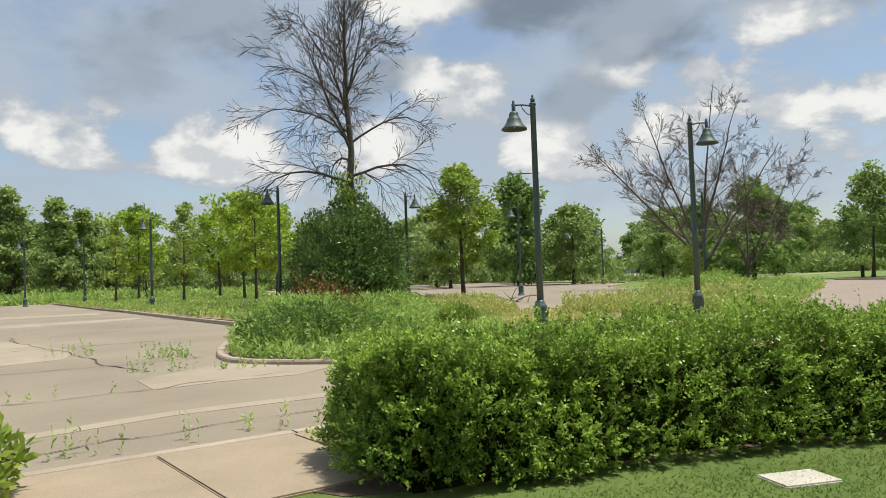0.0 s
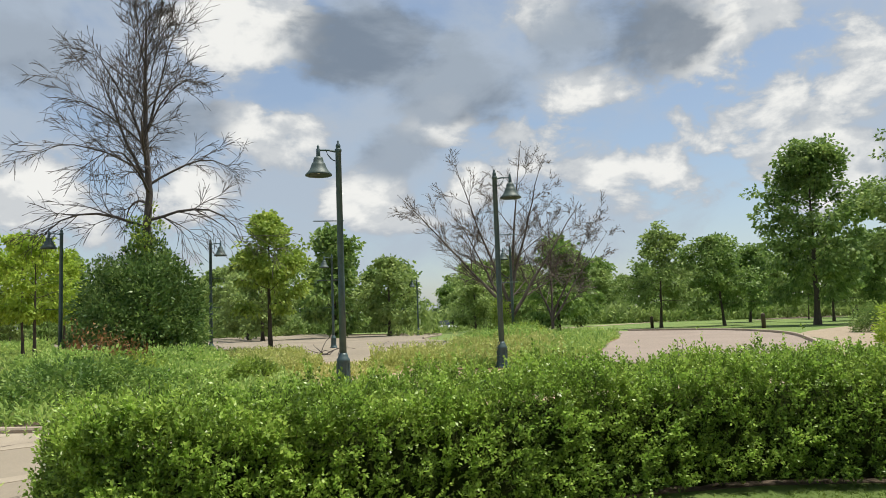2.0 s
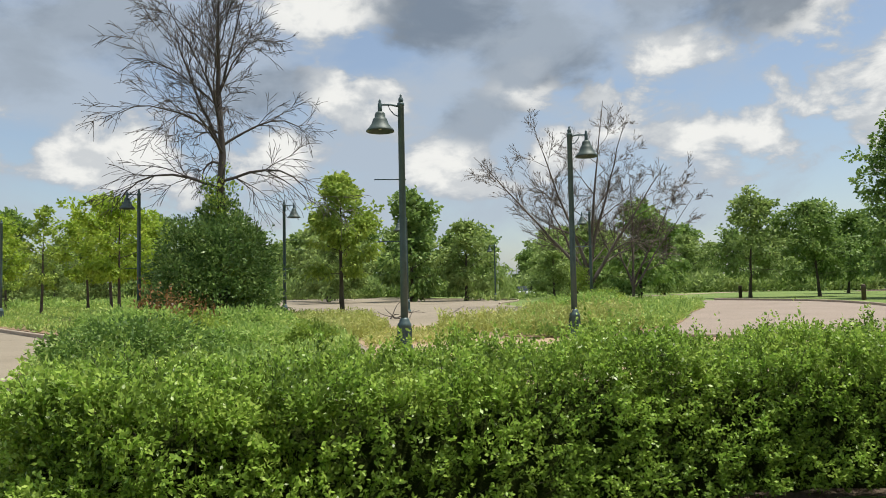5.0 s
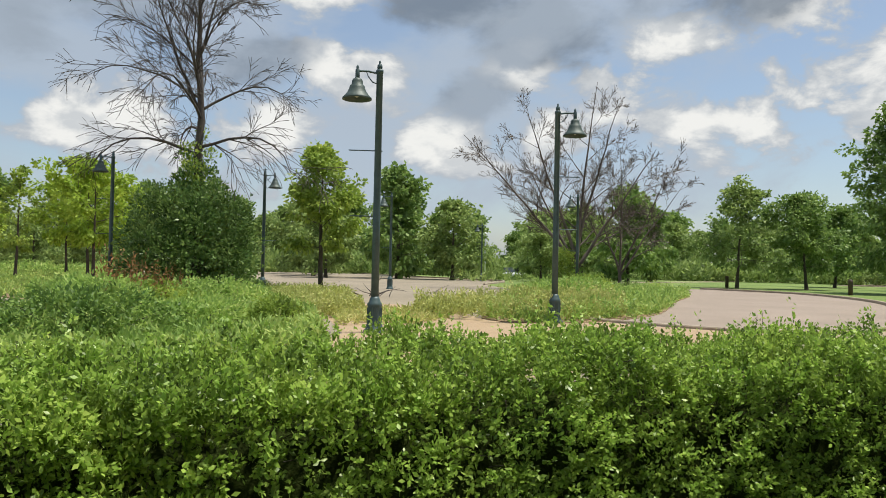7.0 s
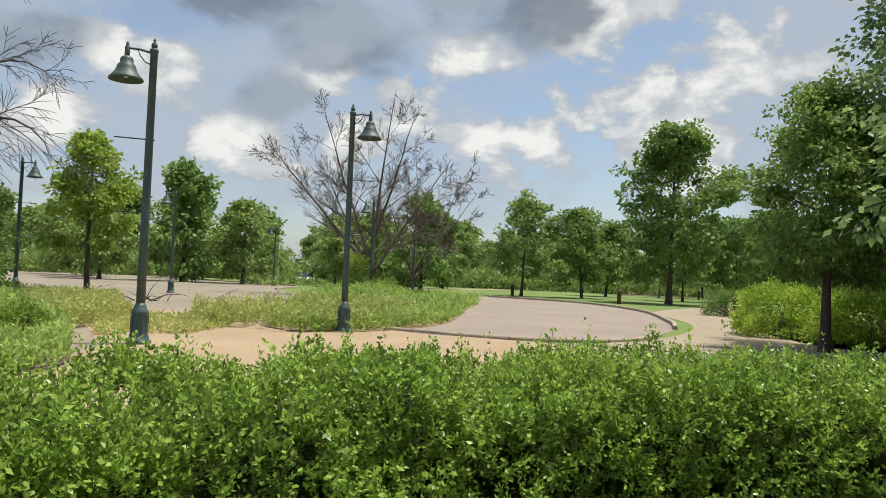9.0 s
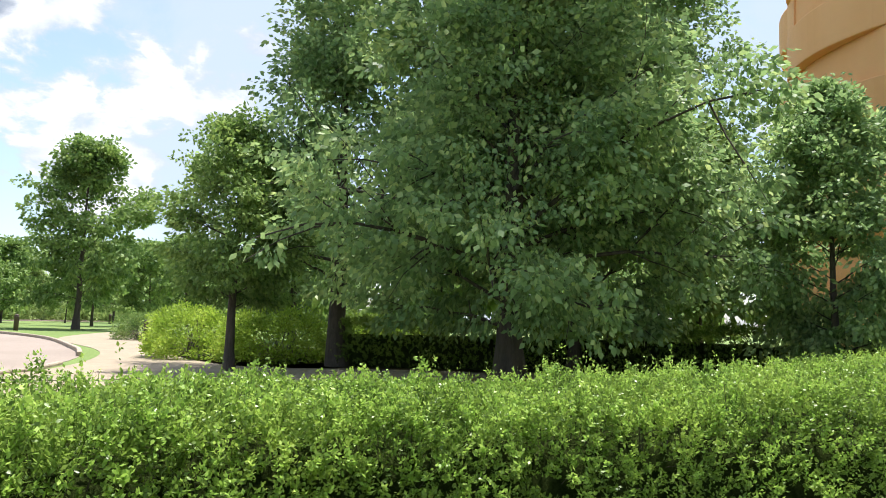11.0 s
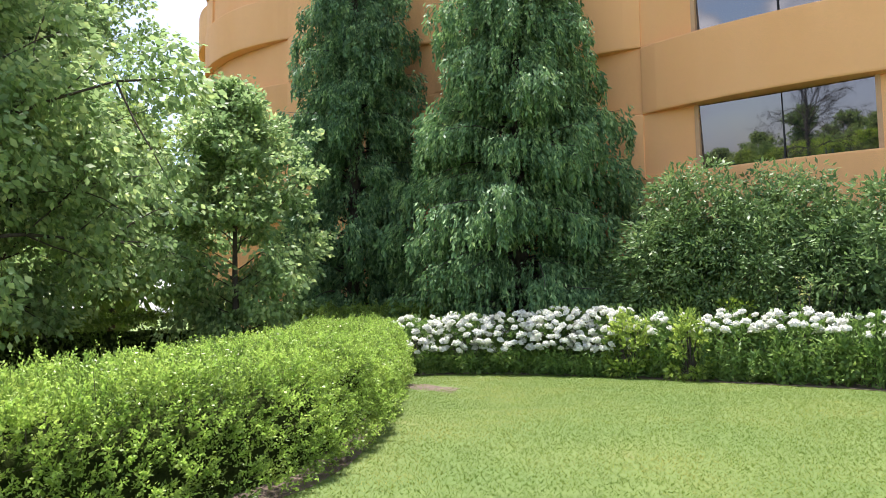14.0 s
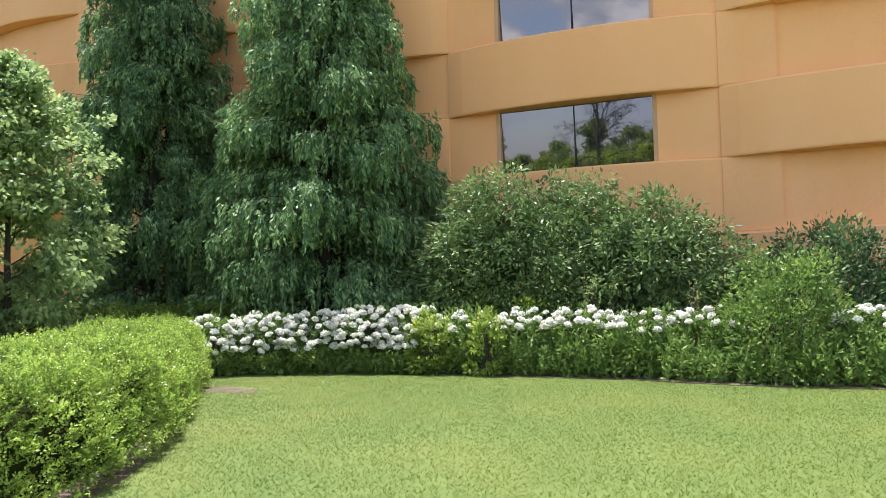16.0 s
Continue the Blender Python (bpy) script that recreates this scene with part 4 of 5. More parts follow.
# ---- conifers and shrubs before the building ----
def cedar(name, seed, height, radius, material, label, limbs=150):
    """A weeping conifer: long boughs that dip and lift at the tip, hung with tapering fingers of foliage."""
    rng = np.random.default_rng(seed)
    root = empty(name, 0, 0, label=label, category="tree", group="weeping conifers")
    ts = np.linspace(0, 1, 10)
    V, F = tubes([(np.c_[0 * ts, 0 * ts, height * ts - 0.1], 0.30 * (1 - 0.96 * ts))], 9)
    part_of("trunk", mesh_of("trunk", V, F, BARK, True), root)
    boughs, pos, way, size = [], [], [], []
    for k in range(limbs):
        u = (k + rng.random()) / limbs
        z = 0.9 + (height - 1.2) * u
        az = k * 2.399 + rng.uniform(-0.6, 0.6)
        long = rng.random() < 0.3
        length = radius * (1 - u) ** 0.70 * (rng.uniform(0.95, 1.2) if long else rng.uniform(0.55, 0.98)) + 0.2
        ahead = np.array([math.cos(az), math.sin(az), 0])
        lp = curve_limb(rng, (0, 0, z), (math.cos(az), math.sin(az), rng.uniform(0.15, 0.5)), length, 7, rng.uniform(0.22, 0.40), 0.07)
        lp[-2:, 2] += np.array([0.05, 0.16]) * length * 0.5
        lp[:, 2] = lp[:, 2].clip(0.35)
        boughs.append((lp, 0.035 * (1 - u * 0.6) * (1 - 0.85 * np.linspace(0, 1, 8))))
        tang = np.array([-math.sin(az), math.cos(az), 0])
        for q in range(int(8 + 9 * length)):
            w = rng.uniform(0.12, 1.0) ** 0.7
            i = min(6, int(w * 7))
            b = lp[i] + (lp[i + 1] - lp[i]) * (w * 7 - i) + tang * rng.normal(0, 0.10 + 0.11 * length * (1.1 - 0.7 * w))
            hang = rng.uniform(0.45, 1.0) * (0.75 + 0.35 * w)
            side = tang * rng.normal(0, 0.35) + ahead
            m = 34
            t = rng.uniform(0, 1, m) ** 0.8
            # a finger leaves the bough outward, then hangs; broad above, pointed below
            pp = b + side * (0.15 * np.sqrt(t))[:, None] + np.array([0, 0, -1.0]) * (hang * t ** 1.35)[:, None] + rng.normal(0, 1, (m, 3)) * (0.062 * (1.1 - t))[:, None]
            pos.append(pp)
            way.append(np.array([0, 0, -0.9]) + side * (0.75 * (1 - t))[:, None] + rng.normal(0, 0.33, (m, 3)))
            size.append(rng.uniform(0.10, 0.20, m))
    V, F = tubes(boughs, 4)
    part_of("boughwork", mesh_of("boughwork", V, F, BARK), root, kind="stuff")
    pos, way, size = np.concatenate(pos), np.concatenate(way), np.concatenate(size)
    pos[:, 2] = np.maximum(pos[:, 2], 0.1)
    V, F = leaves_at(rng, pos, way, size, 0.34, 0.2)
    part_of("needle_foliage", mesh_of("needle_foliage", V, F, material), root, "hanging blue-green needle sprays", "stuff")
    return root


put(cedar("weeping_conifer", 91, 15.4, 4.0, CEDAR, "broad weeping conifer with drooping blue-green sprays", 330), 15.0, -17.9)
put(cedar("weeping_conifer", 92, 20.5, 3.1, CEDAR_DARK, "dark narrow weeping conifer beside the building", 330), 21.4, -17.75)
put(shrub("rhododendron", 93, 6.8, 3.8, 4.8, 950, 56, 0.15, RHODO, "tall rhododendron with long narrow leaves below the window", clump_r=0.42, droop=True), 8.9, -17.4)
put(shrub("rhododendron", 94, 4.8, 3.2, 3.9, 560, 56, 0.15, RHODO, "lower rhododendron beside the tall one", clump_r=0.42, droop=True), 5.9, -17.3)
yew = put(shrub("yew_bush", 95, 4.2, 3.0, 3.05, 420, 50, 0.12, YEW, "dark spreading yew bush against the wall", clump_r=0.4), 2.2, -17.4)
copy_scaled(yew, -1.2, -17.3, 110, 1.02)
put(shrub("light_shrub", 96, 2.4, 2.0, 2.35, 260, 34, 0.10, HYDRANGEA, "fresh green shrub among the tall weeds of the bed", clump_r=0.3), 3.1, -14.5)
put(shrub("dense_bush", 97, 4.0, 1.8, 1.6, 260, 34, 0.12, DARK_LEAF, "dark leafy bush in the shade under the conifers", clump_r=0.4), 17.2, -16.3)
put(shrub("dense_bush", 98, 6.5, 2.2, 1.9, 300, 34, 0.12, DARK_LEAF, "dark low growth under the rhododendron", clump_r=0.4), 9.5, -16.2)


def hydrangeas():
    rng = np.random.default_rng(101)
    # one flower head: a ball of four-petalled florets
    n = 70
    d = unit(rng.normal(size=(n, 3)))
    d[:, 2] = np.abs(d[:, 2]) * 0.9 - 0.25
    d = unit(d)
    V, F = leaves_at(rng, np.repeat(d * 0.085, 2, 0), np.repeat(d, 2, 0) * 0.35 + rng.normal(0, 0.6, (2 * n, 3)), np.full(2 * n, 0.05), 0.95, 0.15)
    core = bmesh.new()
    bmesh.ops.create_icosphere(core, subdivisions=1, radius=0.08)
    cv = np.array([v.co[:] for v in core.verts])
    cf = np.array([[v.index for v in f.verts] for f in core.faces])
    core.free()
    head = mesh_of("flower_head", np.concatenate([V, cv]), np.concatenate([F, cf + len(V)]), FLORET)
    rows = [(15.1, -13.35, 1.35, 30), (14.2, -13.9, 1.4, 34), (13.1, -14.4, 1.42, 36), (12.0, -14.75, 1.52, 40), (10.9, -15.0, 1.50, 34), (9.5, -15.1, 1.38, 12), (8.2, -15.1, 1.40, 20), (7.0, -15.0, 1.42, 22), (5.8, -14.9, 1.36, 14), (4.6, -14.9, 1.34, 12), (1.6, -14.6, 1.38, 16), (0.2, -14.4, 1.35, 14)]
    for k, (x, y, h, heads) in enumerate(rows):
        s = put(shrub("hydrangea", 110 + k, 1.75, 1.7, h - 0.10, 110, 26, 0.105, HYDRANGEA, "leafy hydrangea with round white flower heads" if heads > 25 else "hydrangea with a few white heads among weeds", "shrub", 0.17, "hydrangea row"), x, y)
        taken = []
        for q in range(heads * 9):
            az = rng.uniform(0.0, 1.0) * math.pi if rng.random() < 0.85 else rng.uniform(0, 2 * math.pi)
            u = (rng.uniform(0.28, 1.0) ** 0.75 if heads > 25 else rng.uniform(0.70, 1.0))
            rr = math.sqrt(max(0.02, 1 - (u - 0.42) ** 2 / 0.36)) * rng.uniform(0.86, 1.04)
            spot = Vector((math.cos(az) * rr, math.sin(az) * rr, h * (u * 0.97) + 0.02))
            if len(taken) >= heads * (1.8 if heads > 25 else 1.3) or any((spot - t).length < 0.155 for t in taken):
                continue
            taken.append(spot)
            f = new("flower_head", head)
            f.parent = s
            sc = rng.uniform(0.58, 0.95)
            f.matrix_basis = pose(*spot, rng.uniform(-30, 30), rng.uniform(-30, 30), rng.uniform(0, 360)) @ Matrix.Diagonal((sc, sc, sc * 0.85, 1))


hydrangeas()


put(shrub("small_plant", 131, 0.55, 0.5, 0.42, 26, 14, 0.10, MAPLE, "small leafy plant at the edge of the pavement", "plant", 0.1), 0.55, 6.2, 0.02)
put(shrub("island_bush", 132, 3.2, 2.6, 0.85, 170, 34, 0.09, HYDRANGEA, "bushy green weeds at the island's nose", clump_r=0.24), 7.2, 14.6, 0.04)
put(shrub("island_bush", 133, 3.0, 4.0, 0.95, 190, 34, 0.10, WEED, "bushy green weeds along the island kerb", clump_r=0.24), 8.8, 18.4, 0.04)
put(shrub("island_bush", 134, 1.2, 1.2, 0.6, 90, 30, 0.08, MAPLE, "round bright green bush near the lamp post", clump_r=0.2), 11.2, 14.8, 0.04)
put(shrub("island_bush", 138, 3.0, 2.8, 0.75, 170, 34, 0.10, MAPLE, "bright green bushy growth before the thicket", clump_r=0.26), 11.0, 21.0, 0.04)
put(shrub("island_bush", 139, 3.2, 3.0, 0.8, 170, 34, 0.11, WEED, "pale green bushy growth before the thicket", clump_r=0.28), 13.6, 22.0, 0.04)
put(shrub("island_bush", 140, 2.0, 1.8, 0.55, 120, 30, 0.10, WEED, "low pale bushy weeds inside the island", clump_r=0.24), 10.0, 15.6, 0.04)
put(shrub("island_bush", 135, 3.2, 2.6, 1.0, 150, 28, 0.12, MAPLE, "low bright green growth on the island by the loop", clump_r=0.26), 38.5, 26.0, 0.03)
put(shrub("island_bush", 136, 4.2, 3.0, 0.9, 150, 28, 0.14, WEED, "low pale green growth on the island by the loop", clump_r=0.3), 31.0, 21.5, 0.03)


def parked_car():
    root = empty("car", 73.3, 61.4, 0, 20, "pale car parked far off beyond the lot", "car")
    bm = bmesh.new()
    box(bm, -2.2, 2.2, -0.88, 0.88, 0.3, 0.85, 0.12)
    part("body", bm, CAR_PAINT, root, "pale painted body", True)
    bm = box(bmesh.new(), -1.2, 1.1, -0.78, 0.78, 0.84, 1.42, 0.0)
    for v in bm.verts:
        if v.co.z > 1.2:
            v.co.x *= 0.68
            v.co.y *= 0.86
    part("cabin", bm, GLASS, root, "dark glazed cabin")
    for x in (-1.35, 1.35):
        for y in (-0.8, 0.8):
            bm = bmesh.new()
            bmesh.ops.create_cone(bm, cap_ends=True, segments=16, radius1=0.32, radius2=0.32, depth=0.2, matrix=Matrix.Translation((x, y, 0.32)) @ Matrix.Rotation(math.pi / 2, 4, "X"))
            part("wheel", bm, RUBBER, root)


parked_car()

put(shrub("creeper", 151, 1.0, 0.7, 1.42, 60, 22, 0.11, MAPLE, "yellow-green creeper over the hydrangeas", "vine", 0.16), 10.25, -14.35)
put(shrub("creeper", 152, 0.7, 0.6, 1.38, 45, 22, 0.11, MAPLE, "yellow-green creeper hanging to the lawn", "vine", 0.15), 8.9, -14.25)
put(shrub("sapling", 153, 0.7, 0.6, 1.95, 30, 16, 0.13, LIME, "small yellow-green sapling behind the flowers", "plant", 0.16), 8.3, -15.6)


def dry_stalks(x, y, seed):
    rng = np.random.default_rng(seed)
    lines = [(curve_limb(rng, (rng.normal(0, 0.15), rng.normal(0, 0.12), 0), (rng.normal(0, 0.12), rng.normal(0, 0.12), 1), rng.uniform(1.5, 2.1), 6, 0.0, 0.05), 0.012 * (1 - 0.6 * np.linspace(0, 1, 7))) for k in range(9)]
    root = empty("dry_plant", x, y, 0.0, label="dry pale seed stalks standing above the bed", category="plant")
    for p, w in lines:
        V, F = tubes([(p, w)], 5)
        stalk = part_of("stalk", mesh_of("stalk", V, F, PALE_BRANCH), root)
        q = np.repeat(p[3:], 9, 0) + rng.normal(0, 0.03, (36, 3))
        V, F = leaves_at(rng, q, rng.normal(0, 0.5, (36, 3)) + [0, 0, 0.8], np.full(36, 0.045), 0.5, 0.2)
        part_of("seed_head", mesh_of("seed_head", V, F, DRY_WEED), stalk, kind="stuff")


dry_stalks(6.9, -15.7, 161)
dry_stalks(4.9, -15.5, 162)

# added filler: darker leaves for the rhododendron's shaded inside, closing off the wall
put(shrub("dense_bush", 99, 8.2, 2.2, 4.1, 420, 34, 0.17, DARK_LEAF, "dark inner leaves added behind the rhododendron to hide the wall", clump_r=0.5), 8.2, -18.5)

# ---- weeds and grass ----
def weeds(name, seed, poly, n, height, material, label, z=0.0, leaf=0.07, per=16, keep=None):
    """Tall weeds: stems with leaves all the way up, as uncountable growth."""
    rng = np.random.default_rng(seed)
    p = scatter_in(rng, poly, n)
    if keep is not None:
        p = p[keep(p)]
    tone = np.array([noise.noise(Vector((a * 0.35 + seed, b * 0.35, 0))) for a, b in p])
    h = height * np.maximum(0.3, 0.9 + 1.0 * tone) * rng.uniform(0.5, 1.25, len(p))
    lean = rng.normal(0, 0.16, (len(p), 2))
    t = (np.arange(per) + 0.5) / per
    q = np.empty((len(p), per, 3))
    q[..., 0] = p[:, 0:1] + lean[:, 0:1] * h[:, None] * t
    q[..., 1] = p[:, 1:2] + lean[:, 1:2] * h[:, None] * t
    q[..., 2] = z + h[:, None] * t
    m = len(p) * per
    way = rng.normal(0, 0.55, (m, 3)) + np.array([0, 0, 0.55])
    V, F = leaves_at(rng, q.reshape(-1, 3), way, np.full(m, leaf), 0.3, 0.2, 0.5)
    ob = new(name, mesh_of(name, V, F, material))
    return tagged(ob, label, "weeds", kind="stuff")


weeds("tall_weeds", 121, ISLAND_A, 9000, 0.34, WEED, "tall green weeds overgrowing the lot island", 0.05, 0.13, 10)
weeds("dry_weeds", 141, [(13.2, 15.4), (15.2, 14.8), (17.6, 16.0), (19.0, 18.5), (16.2, 19.5)], 900, 0.22, DRY_WEED, "short dry grass round the lamp post", 0.01, 0.10, 9)
weeds("rusty_weeds", 122, [(9.5, 19), (13, 22), (13.5, 24), (10, 22)], 170, 1.25, RUST_WEED, "rust-brown seeding weeds among the green", 0.1, 0.11)
weeds("tall_weeds", 123, ISLAND_B, 9000, 0.42, WEED, "tall green weeds on the island by the loop", 0.03, 0.15, 10)
weeds("dry_weeds", 124, [(16.8, 16.6), (18.4, 13.2), (22, 13.2), (27, 16.5), (29, 23), (24, 20.5), (19, 19)], 1700, 0.5, DRY_WEED, "yellowing dry weeds by the lamp post", 0.1, 0.12)
weeds("dry_weeds", 125, [(13.5, 16.8), (16.5, 18.5), (23, 28), (21.5, 33)], 2600, 0.42, DRY_WEED, "dry pale weeds at the island edge", 0.05, 0.11)
weeds("island_grass", 126, ISLAND_C, 4200, 0.22, WEED, "rough grass and weeds of the tree island", 0.1, 0.16, 10)
weeds("bed_weeds", 127, [(-5, -13.7), (1.8, -13.35), (4.0, -13.5), (6.1, -14.05), (8.4, -14.15), (10.2, -14.2), (10.2, -15.2), (-5, -15)], 1700, 1.0, HYDRANGEA, "tall leafy green weeds along the lawn edge", 0.02, 0.11, 26)
weeds("bed_edge_weeds", 128, [(10.0, -14.15), (13.6, -13.55), (15.3, -12.0), (15.9, -12.6), (14, -14.2), (10.2, -14.8)], 900, 0.5, HYDRANGEA, "low leafy growth under the flowers", 0.02, 0.09, 16)
weeds("far_scrub", 129, [(55, 50), (75, 55), (150, 62), (190, 40), (190, 60), (140, 90), (60, 60)], 2500, 1.0, WOODS, "rough scrub at the edge of the woods", 0.0, 0.5, 10)
weeds("field_edge", 130, [(-8, 82), (12, 79), (30, 72), (34, 80), (20, 100), (-8, 104)], 4200, 0.8, WEED, "tall rough grass at the far edge of the lot", 0.0, 0.35, 10)


def arc(r0, r1, a0, a1, n=14):
    a = [radians(a0 + (a1 - a0) * k / n) for k in range(n + 1)]
    return [(r0 * math.sin(q), r0 * math.cos(q)) for q in a] + [(r1 * math.sin(q), r1 * math.cos(q)) for q in a[::-1]]


weeds("undergrowth", 137, arc(118, 128, -8, 100), 7000, 2.6, WOODS, "dense undergrowth along the edge of the far woods", 0.0, 0.85, 10)


def crack_weeds():
    for k, (pts, n) in enumerate([([(3.2, 13.2), (5.4, 12.0)], 26), ([(1.0, 7.0), (4.4, 6.85)], 18), ([(2.6, 17.8), (3.6, 17.5)], 16), ([(-0.5, 11.2), (2.5, 11.0)], 10), ([(3.9, 15.4), (4.9, 15.2)], 40)]):
        (x0, y0), (x1, y1) = pts
        weeds("crack_weeds", 140 + k, [(x0, y0), (x1, y1), (x1 + 0.1, y1 + 0.35), (x0 + 0.1, y0 + 0.35)], n, 0.24, WEED, "small weeds growing from a crack in the asphalt", 0.0, 0.055, 14)


crack_weeds()


def lawn_grass():
    rng = np.random.default_rng(150)
    p = scatter_in(rng, [(max(x, -5.0), y) for x, y in LAWN_EDGE], 470000)
    line = smooth_line(HEDGE_LINE, 160)[:, :2]
    d = np.full(len(p), 9.0)
    for q in line:
        d = np.minimum(d, np.hypot(p[:, 0] - q[0], p[:, 1] - q[1]))
    bare = np.hypot((p[:, 0] - 12.6) / 1.0, (p[:, 1] + 10.6) / 0.8)
    p = p[(d > 1.05 + 0.3 * rng.random(len(p))) & (p[:, 0] > -5.0 + rng.uniform(0, 2.5, len(p))) & (bare > rng.uniform(0.15, 0.95, len(p)))]
    n = len(p)
    h = rng.uniform(0.014, 0.036, n)
    a = rng.uniform(0, 2 * math.pi, n)
    w = rng.uniform(0.003, 0.007, n)
    lean = rng.normal(0, 0.030, (n, 2))
    V = np.empty((n, 3, 3))
    V[:, 0] = np.c_[p[:, 0] - np.cos(a) * w, p[:, 1] - np.sin(a) * w, np.full(n, 0.004)]
    V[:, 1] = np.c_[p[:, 0] + np.cos(a) * w, p[:, 1] + np.sin(a) * w, np.full(n, 0.004)]
    V[:, 2] = np.c_[p[:, 0] + lean[:, 0], p[:, 1] + lean[:, 1], h]
    ob = new("grass", mesh_of("grass", V.reshape(-1, 3), np.arange(3 * n).reshape(-1, 3), GRASS))
    tagged(ob, "short mown grass of the lawn", "grass", kind="stuff")


lawn_grass()


# ---- lamp posts ----
def lamp_post():
    root = empty("street_lamp", 0, 0, label="dark green street lamp with a bell shade on a short arm", category="street lamp", group="lot lamps")
    bm = lathe(bmesh.new(), [(0.24, -0.05), (0.24, 0.06), (0.20, 0.09), (0.185, 0.16), (0.165, 0.22), (0.155, 0.58), (0.165, 0.61), (0.165, 0.66), (0.13, 0.70), (0.115, 0.76), (0.085, 0.82)], 16)
    part("base", bm, POST, root, "flared ribbed cast base", True)
    bm = lathe(bmesh.new(), [(0.088, 0.80), (0.082, 2.5), (0.072, 5.86), (0.085, 5.87), (0.085, 5.93), (0.06, 5.95)], 16)
    part("pole", bm, POST, root, "", True)
    bm = lathe(bmesh.new(), [(0.05, 5.94), (0.062, 6.0), (0.055, 6.05), (0.02, 6.09), (0.03, 6.12), (0.0, 6.17)], 12)
    part("finial", bm, POST, root, "", True)
    for k in range(10):
        bm = bmesh.new()
        box(bm, 0.155, 0.172, -0.014, 0.014, 0.23, 0.57, 0.005)
        rib = part("rib", bm, POST, root)
        rib.matrix_basis = pose(0, 0, 0, 0, 0, 36 * k)
    V, F = tubes([(np.array([(0.05, 0, 5.86), (0.25, 0, 5.90), (0.50, 0, 5.90)]), [0.026, 0.024, 0.024]), (np.array([(0.06, 0, 5.62), (0.16, 0, 5.66), (0.26, 0, 5.78), (0.30, 0, 5.89)]), [0.013, 0.013, 0.013, 0.013])], 8)
    arm = part_of("arm", mesh_of("arm", V, F, POST, True), root)
    bm = lathe(bmesh.new(), [(0.035, 5.70), (0.05, 5.74), (0.05, 5.92), (0.03, 5.95), (0.035, 5.99), (0.0, 6.05)], 12, 0.50)
    part("hanger", bm, POST, arm, "", True)
    bm = bmesh.new()
    prof = [(0.05, 5.74), (0.105, 5.71), (0.125, 5.66), (0.130, 5.585), (0.165, 5.56), (0.185, 5.50), (0.215, 5.42), (0.275, 5.34), (0.33, 5.285), (0.335, 5.25), (0.315, 5.25), (0.26, 5.32), (0.19, 5.42), (0.11, 5.58), (0.04, 5.66)]
    part("shade", lathe(bm, prof, 24, 0.50), BELL, root, "dull green bell-shaped metal shade", True)
    bm = lathe(bmesh.new(), [(0.02, 5.30), (0.09, 5.34), (0.11, 5.42), (0.07, 5.54), (0.03, 5.60)], 14, 0.50)
    part("lens", bm, WHITE_PAINT, root, "pale glass lens", True)
    return root


def banner_arm(z, length):
    V, F = tubes([(np.array([(-0.10, 0, z), (length, 0, z)]), [0.013, 0.013])], 6)
    return mesh_of("banner_arm", V, F, POST, True)


post = lamp_post()
ARMS = (banner_arm(4.10, 0.66), banner_arm(2.62, 0.60))
SPOTS = [(12.92, 13.64, 141, 1), (18.8, 13.35, -38, 0), (21.59, 32.66, -36, 0), (32.34, 36.05, 144, 1), (14.42, 32.37, 144, 0), (13.29, 49.25, 144, 0), (9.33, 73.58, 144, 0), (13.48, 70.75, 144, 0), (38.75, 27.0, 150, 0), (58.55, 52.84, 140, 0)]
for k, (x, y, a, banner) in enumerate(SPOTS):
    lamp = put(post, x, y, 0.0, a, 0.948) if k == 0 else copy_thing(post, pose(x, y, 0.0, 0, 0, a))
    if banner:
        for me in ARMS:
            part_of("banner_arm", me, lamp, "thin metal banner arm")


def bollard():
    root = empty("bollard", 0, 0, label="dark brown bollard with a rounded cap beside the path", category="bollard", group="path bollards")
    part("body", lathe(bmesh.new(), [(0.15, -0.05), (0.15, 0.9), (0.16, 0.92), (0.16, 0.96)], 14), BROWN_PAINT, root, "", True)
    part("cap", lathe(bmesh.new(), [(0.16, 0.96), (0.15, 1.03), (0.09, 1.08), (0.0, 1.1)], 14), BROWN_PAINT, root, "", True)
    return root


post_b = put(bollard(), 68.4, 32.0)
for x, y in ((59.3, 18.9), (43.4, 8.0), (98, 21.2)):
    copy_thing(post_b, pose(x, y, 0))


def utility_pole():
    root = empty("utility_pole", 77.2, 69.5, label="thin white pole beside the far path", category="pole")
    part("pole", lathe(bmesh.new(), [(0.13, -0.05), (0.11, 5.6), (0.05, 5.7)], 10), WHITE_PAINT, root, "", True)
    part("head", lathe(bmesh.new(), [(0.10, 5.7), (0.22, 5.75), (0.22, 5.95), (0.05, 6.05)], 10), WHITE_PAINT, root, "pale lamp head", True)


utility_pole()


def fallen_branch():
    rng = np.random.default_rng(160)
    lines = []
    for k in range(9):
        a = np.array([rng.uniform(-0.8, 0.8), rng.uniform(-0.4, 0.4), 0.05])
        lines.append((curve_limb(rng, a, (rng.normal(), rng.normal() * 0.6, 0.25), rng.uniform(0.6, 1.5), 5, 0.12, 0.15), 0.03 * (1 - 0.8 * np.linspace(0, 1, 6))))
    V, F = tubes(lines, 5)
    ob = new("fallen_branch", mesh_of("fallen_branch", V, F, DEADWOOD, True))
    put(ob, 24.2, 27.2, 0.02)
    tagged(ob, "fallen grey branches lying on the asphalt", "branch")


fallen_branch()


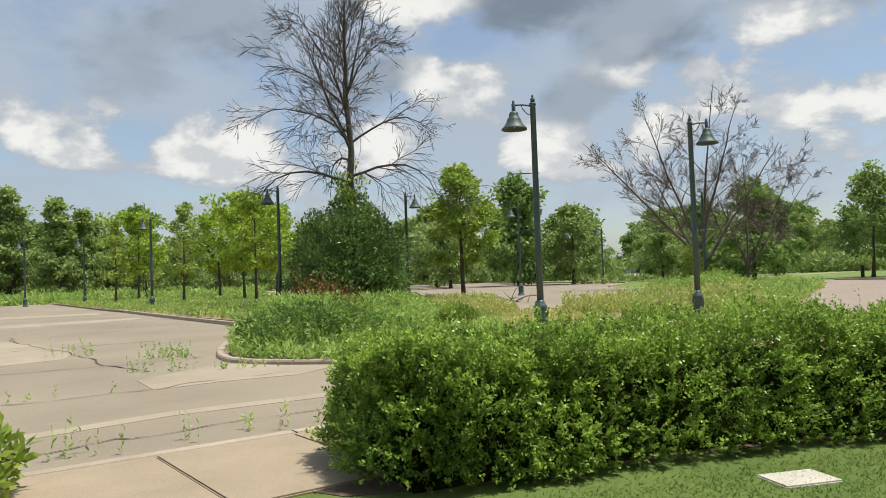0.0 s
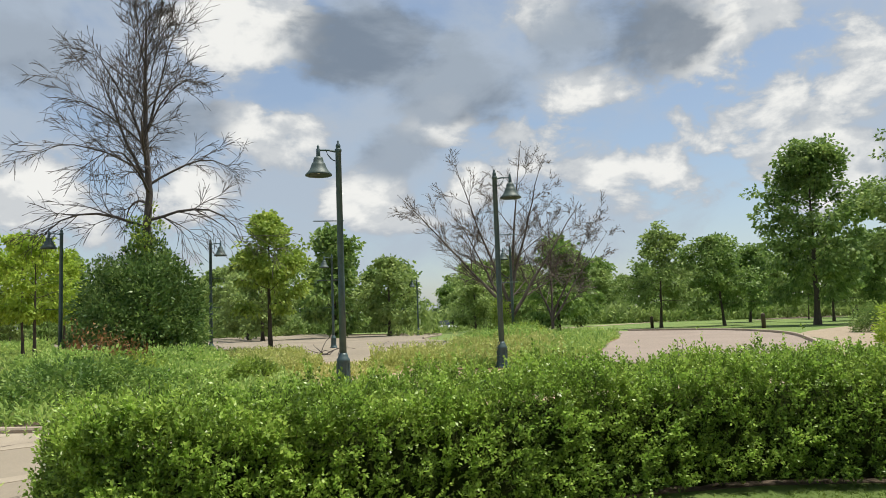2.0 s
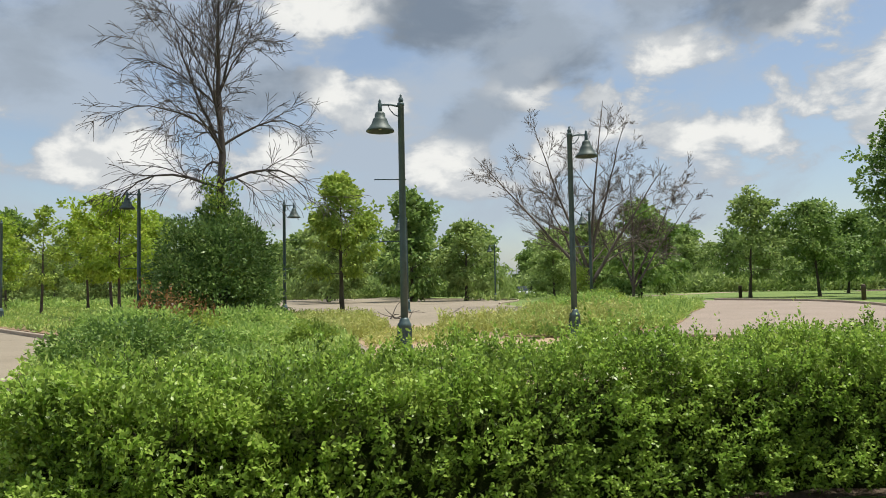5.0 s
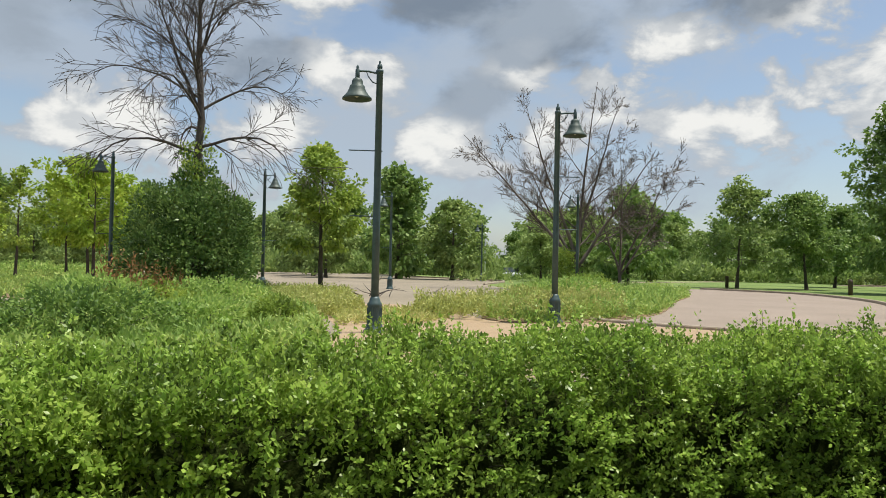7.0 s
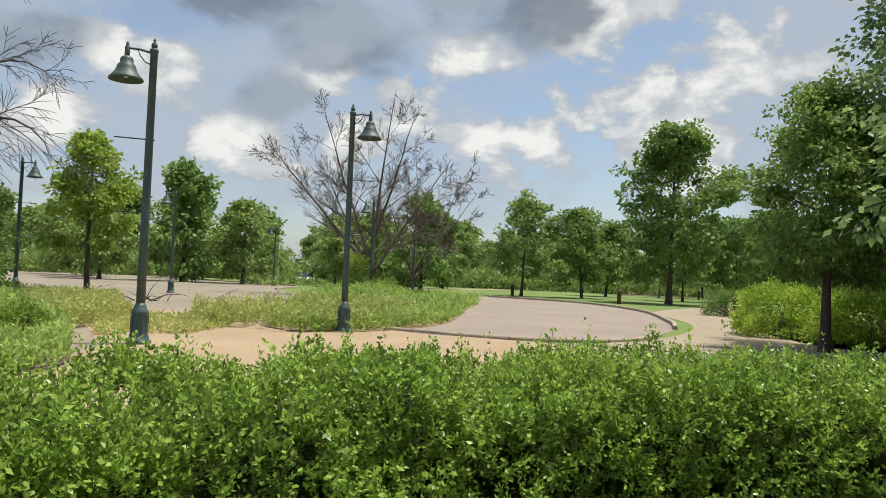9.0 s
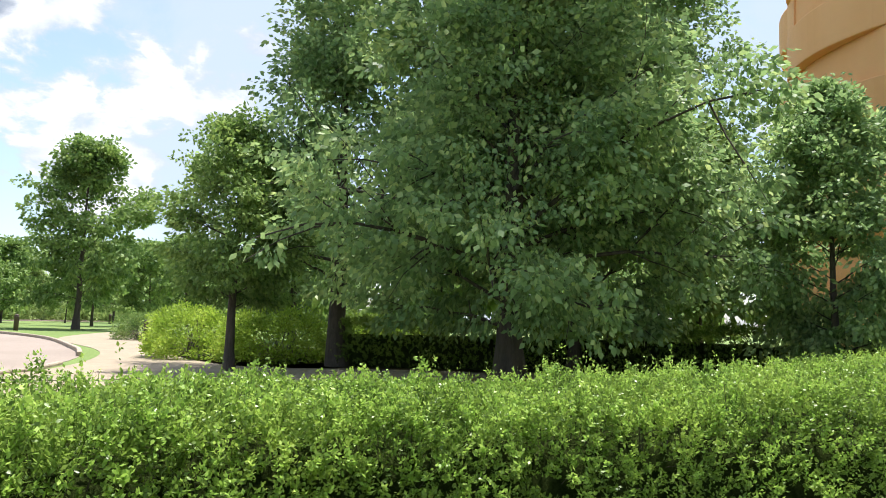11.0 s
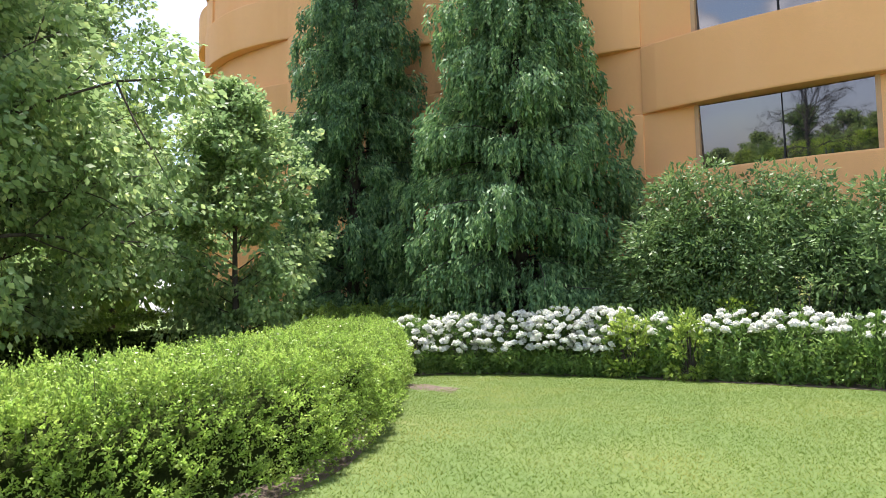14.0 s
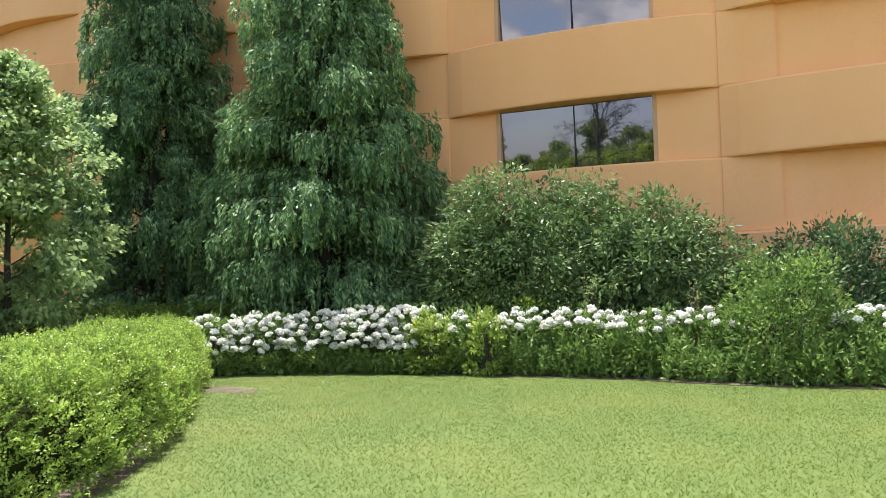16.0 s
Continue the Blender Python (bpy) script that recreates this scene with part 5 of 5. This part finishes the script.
# ---- building ----
def building():
    root = empty("office_building", 8, -20.35, 0, 0, "orange stucco building of woven curved bands with wide dark windows", "building")
    off = np.array([8, -20.35, 0])
    R, CX = 11.0, 29.8

    def at(s, out):
        """Along the facade from x = -12 at s = 0, round the corner; out: metres proud of it."""
        x = -12 + s
        if x <= CX:
            return (x, -20.35 + out)
        a = (x - CX) / R
        return (CX + math.sin(a) * (R + out), -20.35 - R + math.cos(a) * (R + out))

    bounds = [-12, -3.45, 4.3, 12.1, 19.85, 27.65, 35.45, 43.25, 51.0]
    levels = [-0.2, 1.30, 3.28, 5.29, 7.22, 9.26, 11.18, 13.10, 15.05, 17.0, 19.0]

    def strip(name, x0, x1, z0, z1, bow, base, n=16, holes=None):
        bm = bmesh.new()
        rows = []
        for i in range(n + 1):
            u = i / n
            o = base + bow * math.sin(math.pi * u) ** 0.7
            p = at(x0 + 12 + (x1 - x0) * u, o)
            q = at(x0 + 12 + (x1 - x0) * u, -0.55)
            b = min(0.05, (z1 - z0) * 0.1)
            ring = [(q, z0), (p, z0), (at(x0 + 12 + (x1 - x0) * u, o + 0.02), z0 + b), (at(x0 + 12 + (x1 - x0) * u, o + 0.02), z1 - b), (p, z1), (q, z1)]
            rows.append([bm.verts.new((c[0] - off[0], c[1] - off[1], z)) for c, z in ring])
        for a, b2 in zip(rows, rows[1:]):
            for k in range(6):
                bm.faces.new((a[k], a[(k + 1) % 6], b2[(k + 1) % 6], b2[k]))
        bm.faces.new(rows[0][::-1])
        bm.faces.new(rows[-1])
        return part(name, bm, STUCCO, root)

    for c in range(len(bounds) - 1):
        x0, x1 = bounds[c], bounds[c + 1]
        odd = c % 2 == 0
        for l in range(len(levels) - 1):
            z0, z1 = levels[l], levels[l + 1]
            proud = (l % 2 == 0) == odd
            if proud:
                strip("band", x0, x1, z0, z1, 0.46, 0.02)
            elif c == 2 and l >= 3:
                wx0, wx1 = 5.95, 10.56
                strip("wall", x0, wx0, z0, z1, 0.0, -0.03, 3)
                strip("wall", wx1, x1, z0, z1, 0.0, -0.03, 3)
                win = empty("window", 0, 0)
                win.parent = root
                tagged(win, "wide two-pane dark reflecting window")
                for a, b in ((wx0, (wx0 + wx1) / 2 - 0.02), ((wx0 + wx1) / 2 + 0.02, wx1)):
                    bm = bmesh.new()
                    box(bm, a - off[0], b - off[0], -0.16, -0.14, z0 + 0.06, z1 - 0.03)
                    for v in bm.verts:
                        v.co.y += 0.09 * (v.co.z - (z0 + z1) / 2)
                    part("pane", bm, GLASS, win, "dark reflecting glass")
                for a, b, d0, d1 in ((wx0 - 0.02, wx0 + 0.10, z0, z1), (wx1 - 0.10, wx1 + 0.02, z0, z1), (wx0, wx1, z0, z0 + 0.07)):
                    bm = bmesh.new()
                    box(bm, a - off[0], b - off[0], -0.22, 0.012 if d1 - d0 > 1 else -0.05, d0, d1, 0.008)
                    part("frame", bm, FRAME_PAINT, win)
                bm = bmesh.new()
                xm = (wx0 + wx1) / 2 - off[0]
                box(bm, xm - 0.02, xm + 0.02, -0.17, -0.12, z0 + 0.05, z1 - 0.02, 0.004)
                part("mullion", bm, RUBBER, win, "thin black mullion")
                # no room is built: a thin black sheet gives its darkness
                bm = bmesh.new()
                box(bm, wx0 - off[0], wx1 - off[0], -0.55, -0.5, z0, z1)
                part("backing", bm, RUBBER, win, "black sheet standing for the unlit room behind the glass")
            else:
                xm = x0 + 6.3 if c % 2 == 1 else (x0 + x1) / 2
                strip("wall", x0, xm, z0, z1, 0.0, -0.04, 10)
                strip("wall", xm, x1, z0, z1, 0.0, 0.05, 6)
    bm = bmesh.new()
    pts = [at(s, -0.5) for s in np.linspace(0, 63, 40)] + [(36, -52), (-12, -52)]
    lo = [bm.verts.new((x - off[0], y - off[1], -0.2)) for x, y in pts]
    hi = [bm.verts.new((x - off[0], y - off[1], 19.2)) for x, y in pts]
    for i in range(len(pts)):
        j = (i + 1) % len(pts)
        bm.faces.new((lo[i], lo[j], hi[j], hi[i]))
    bm.faces.new(hi)
    part("core", bm, STUCCO, root)
    return root


building()
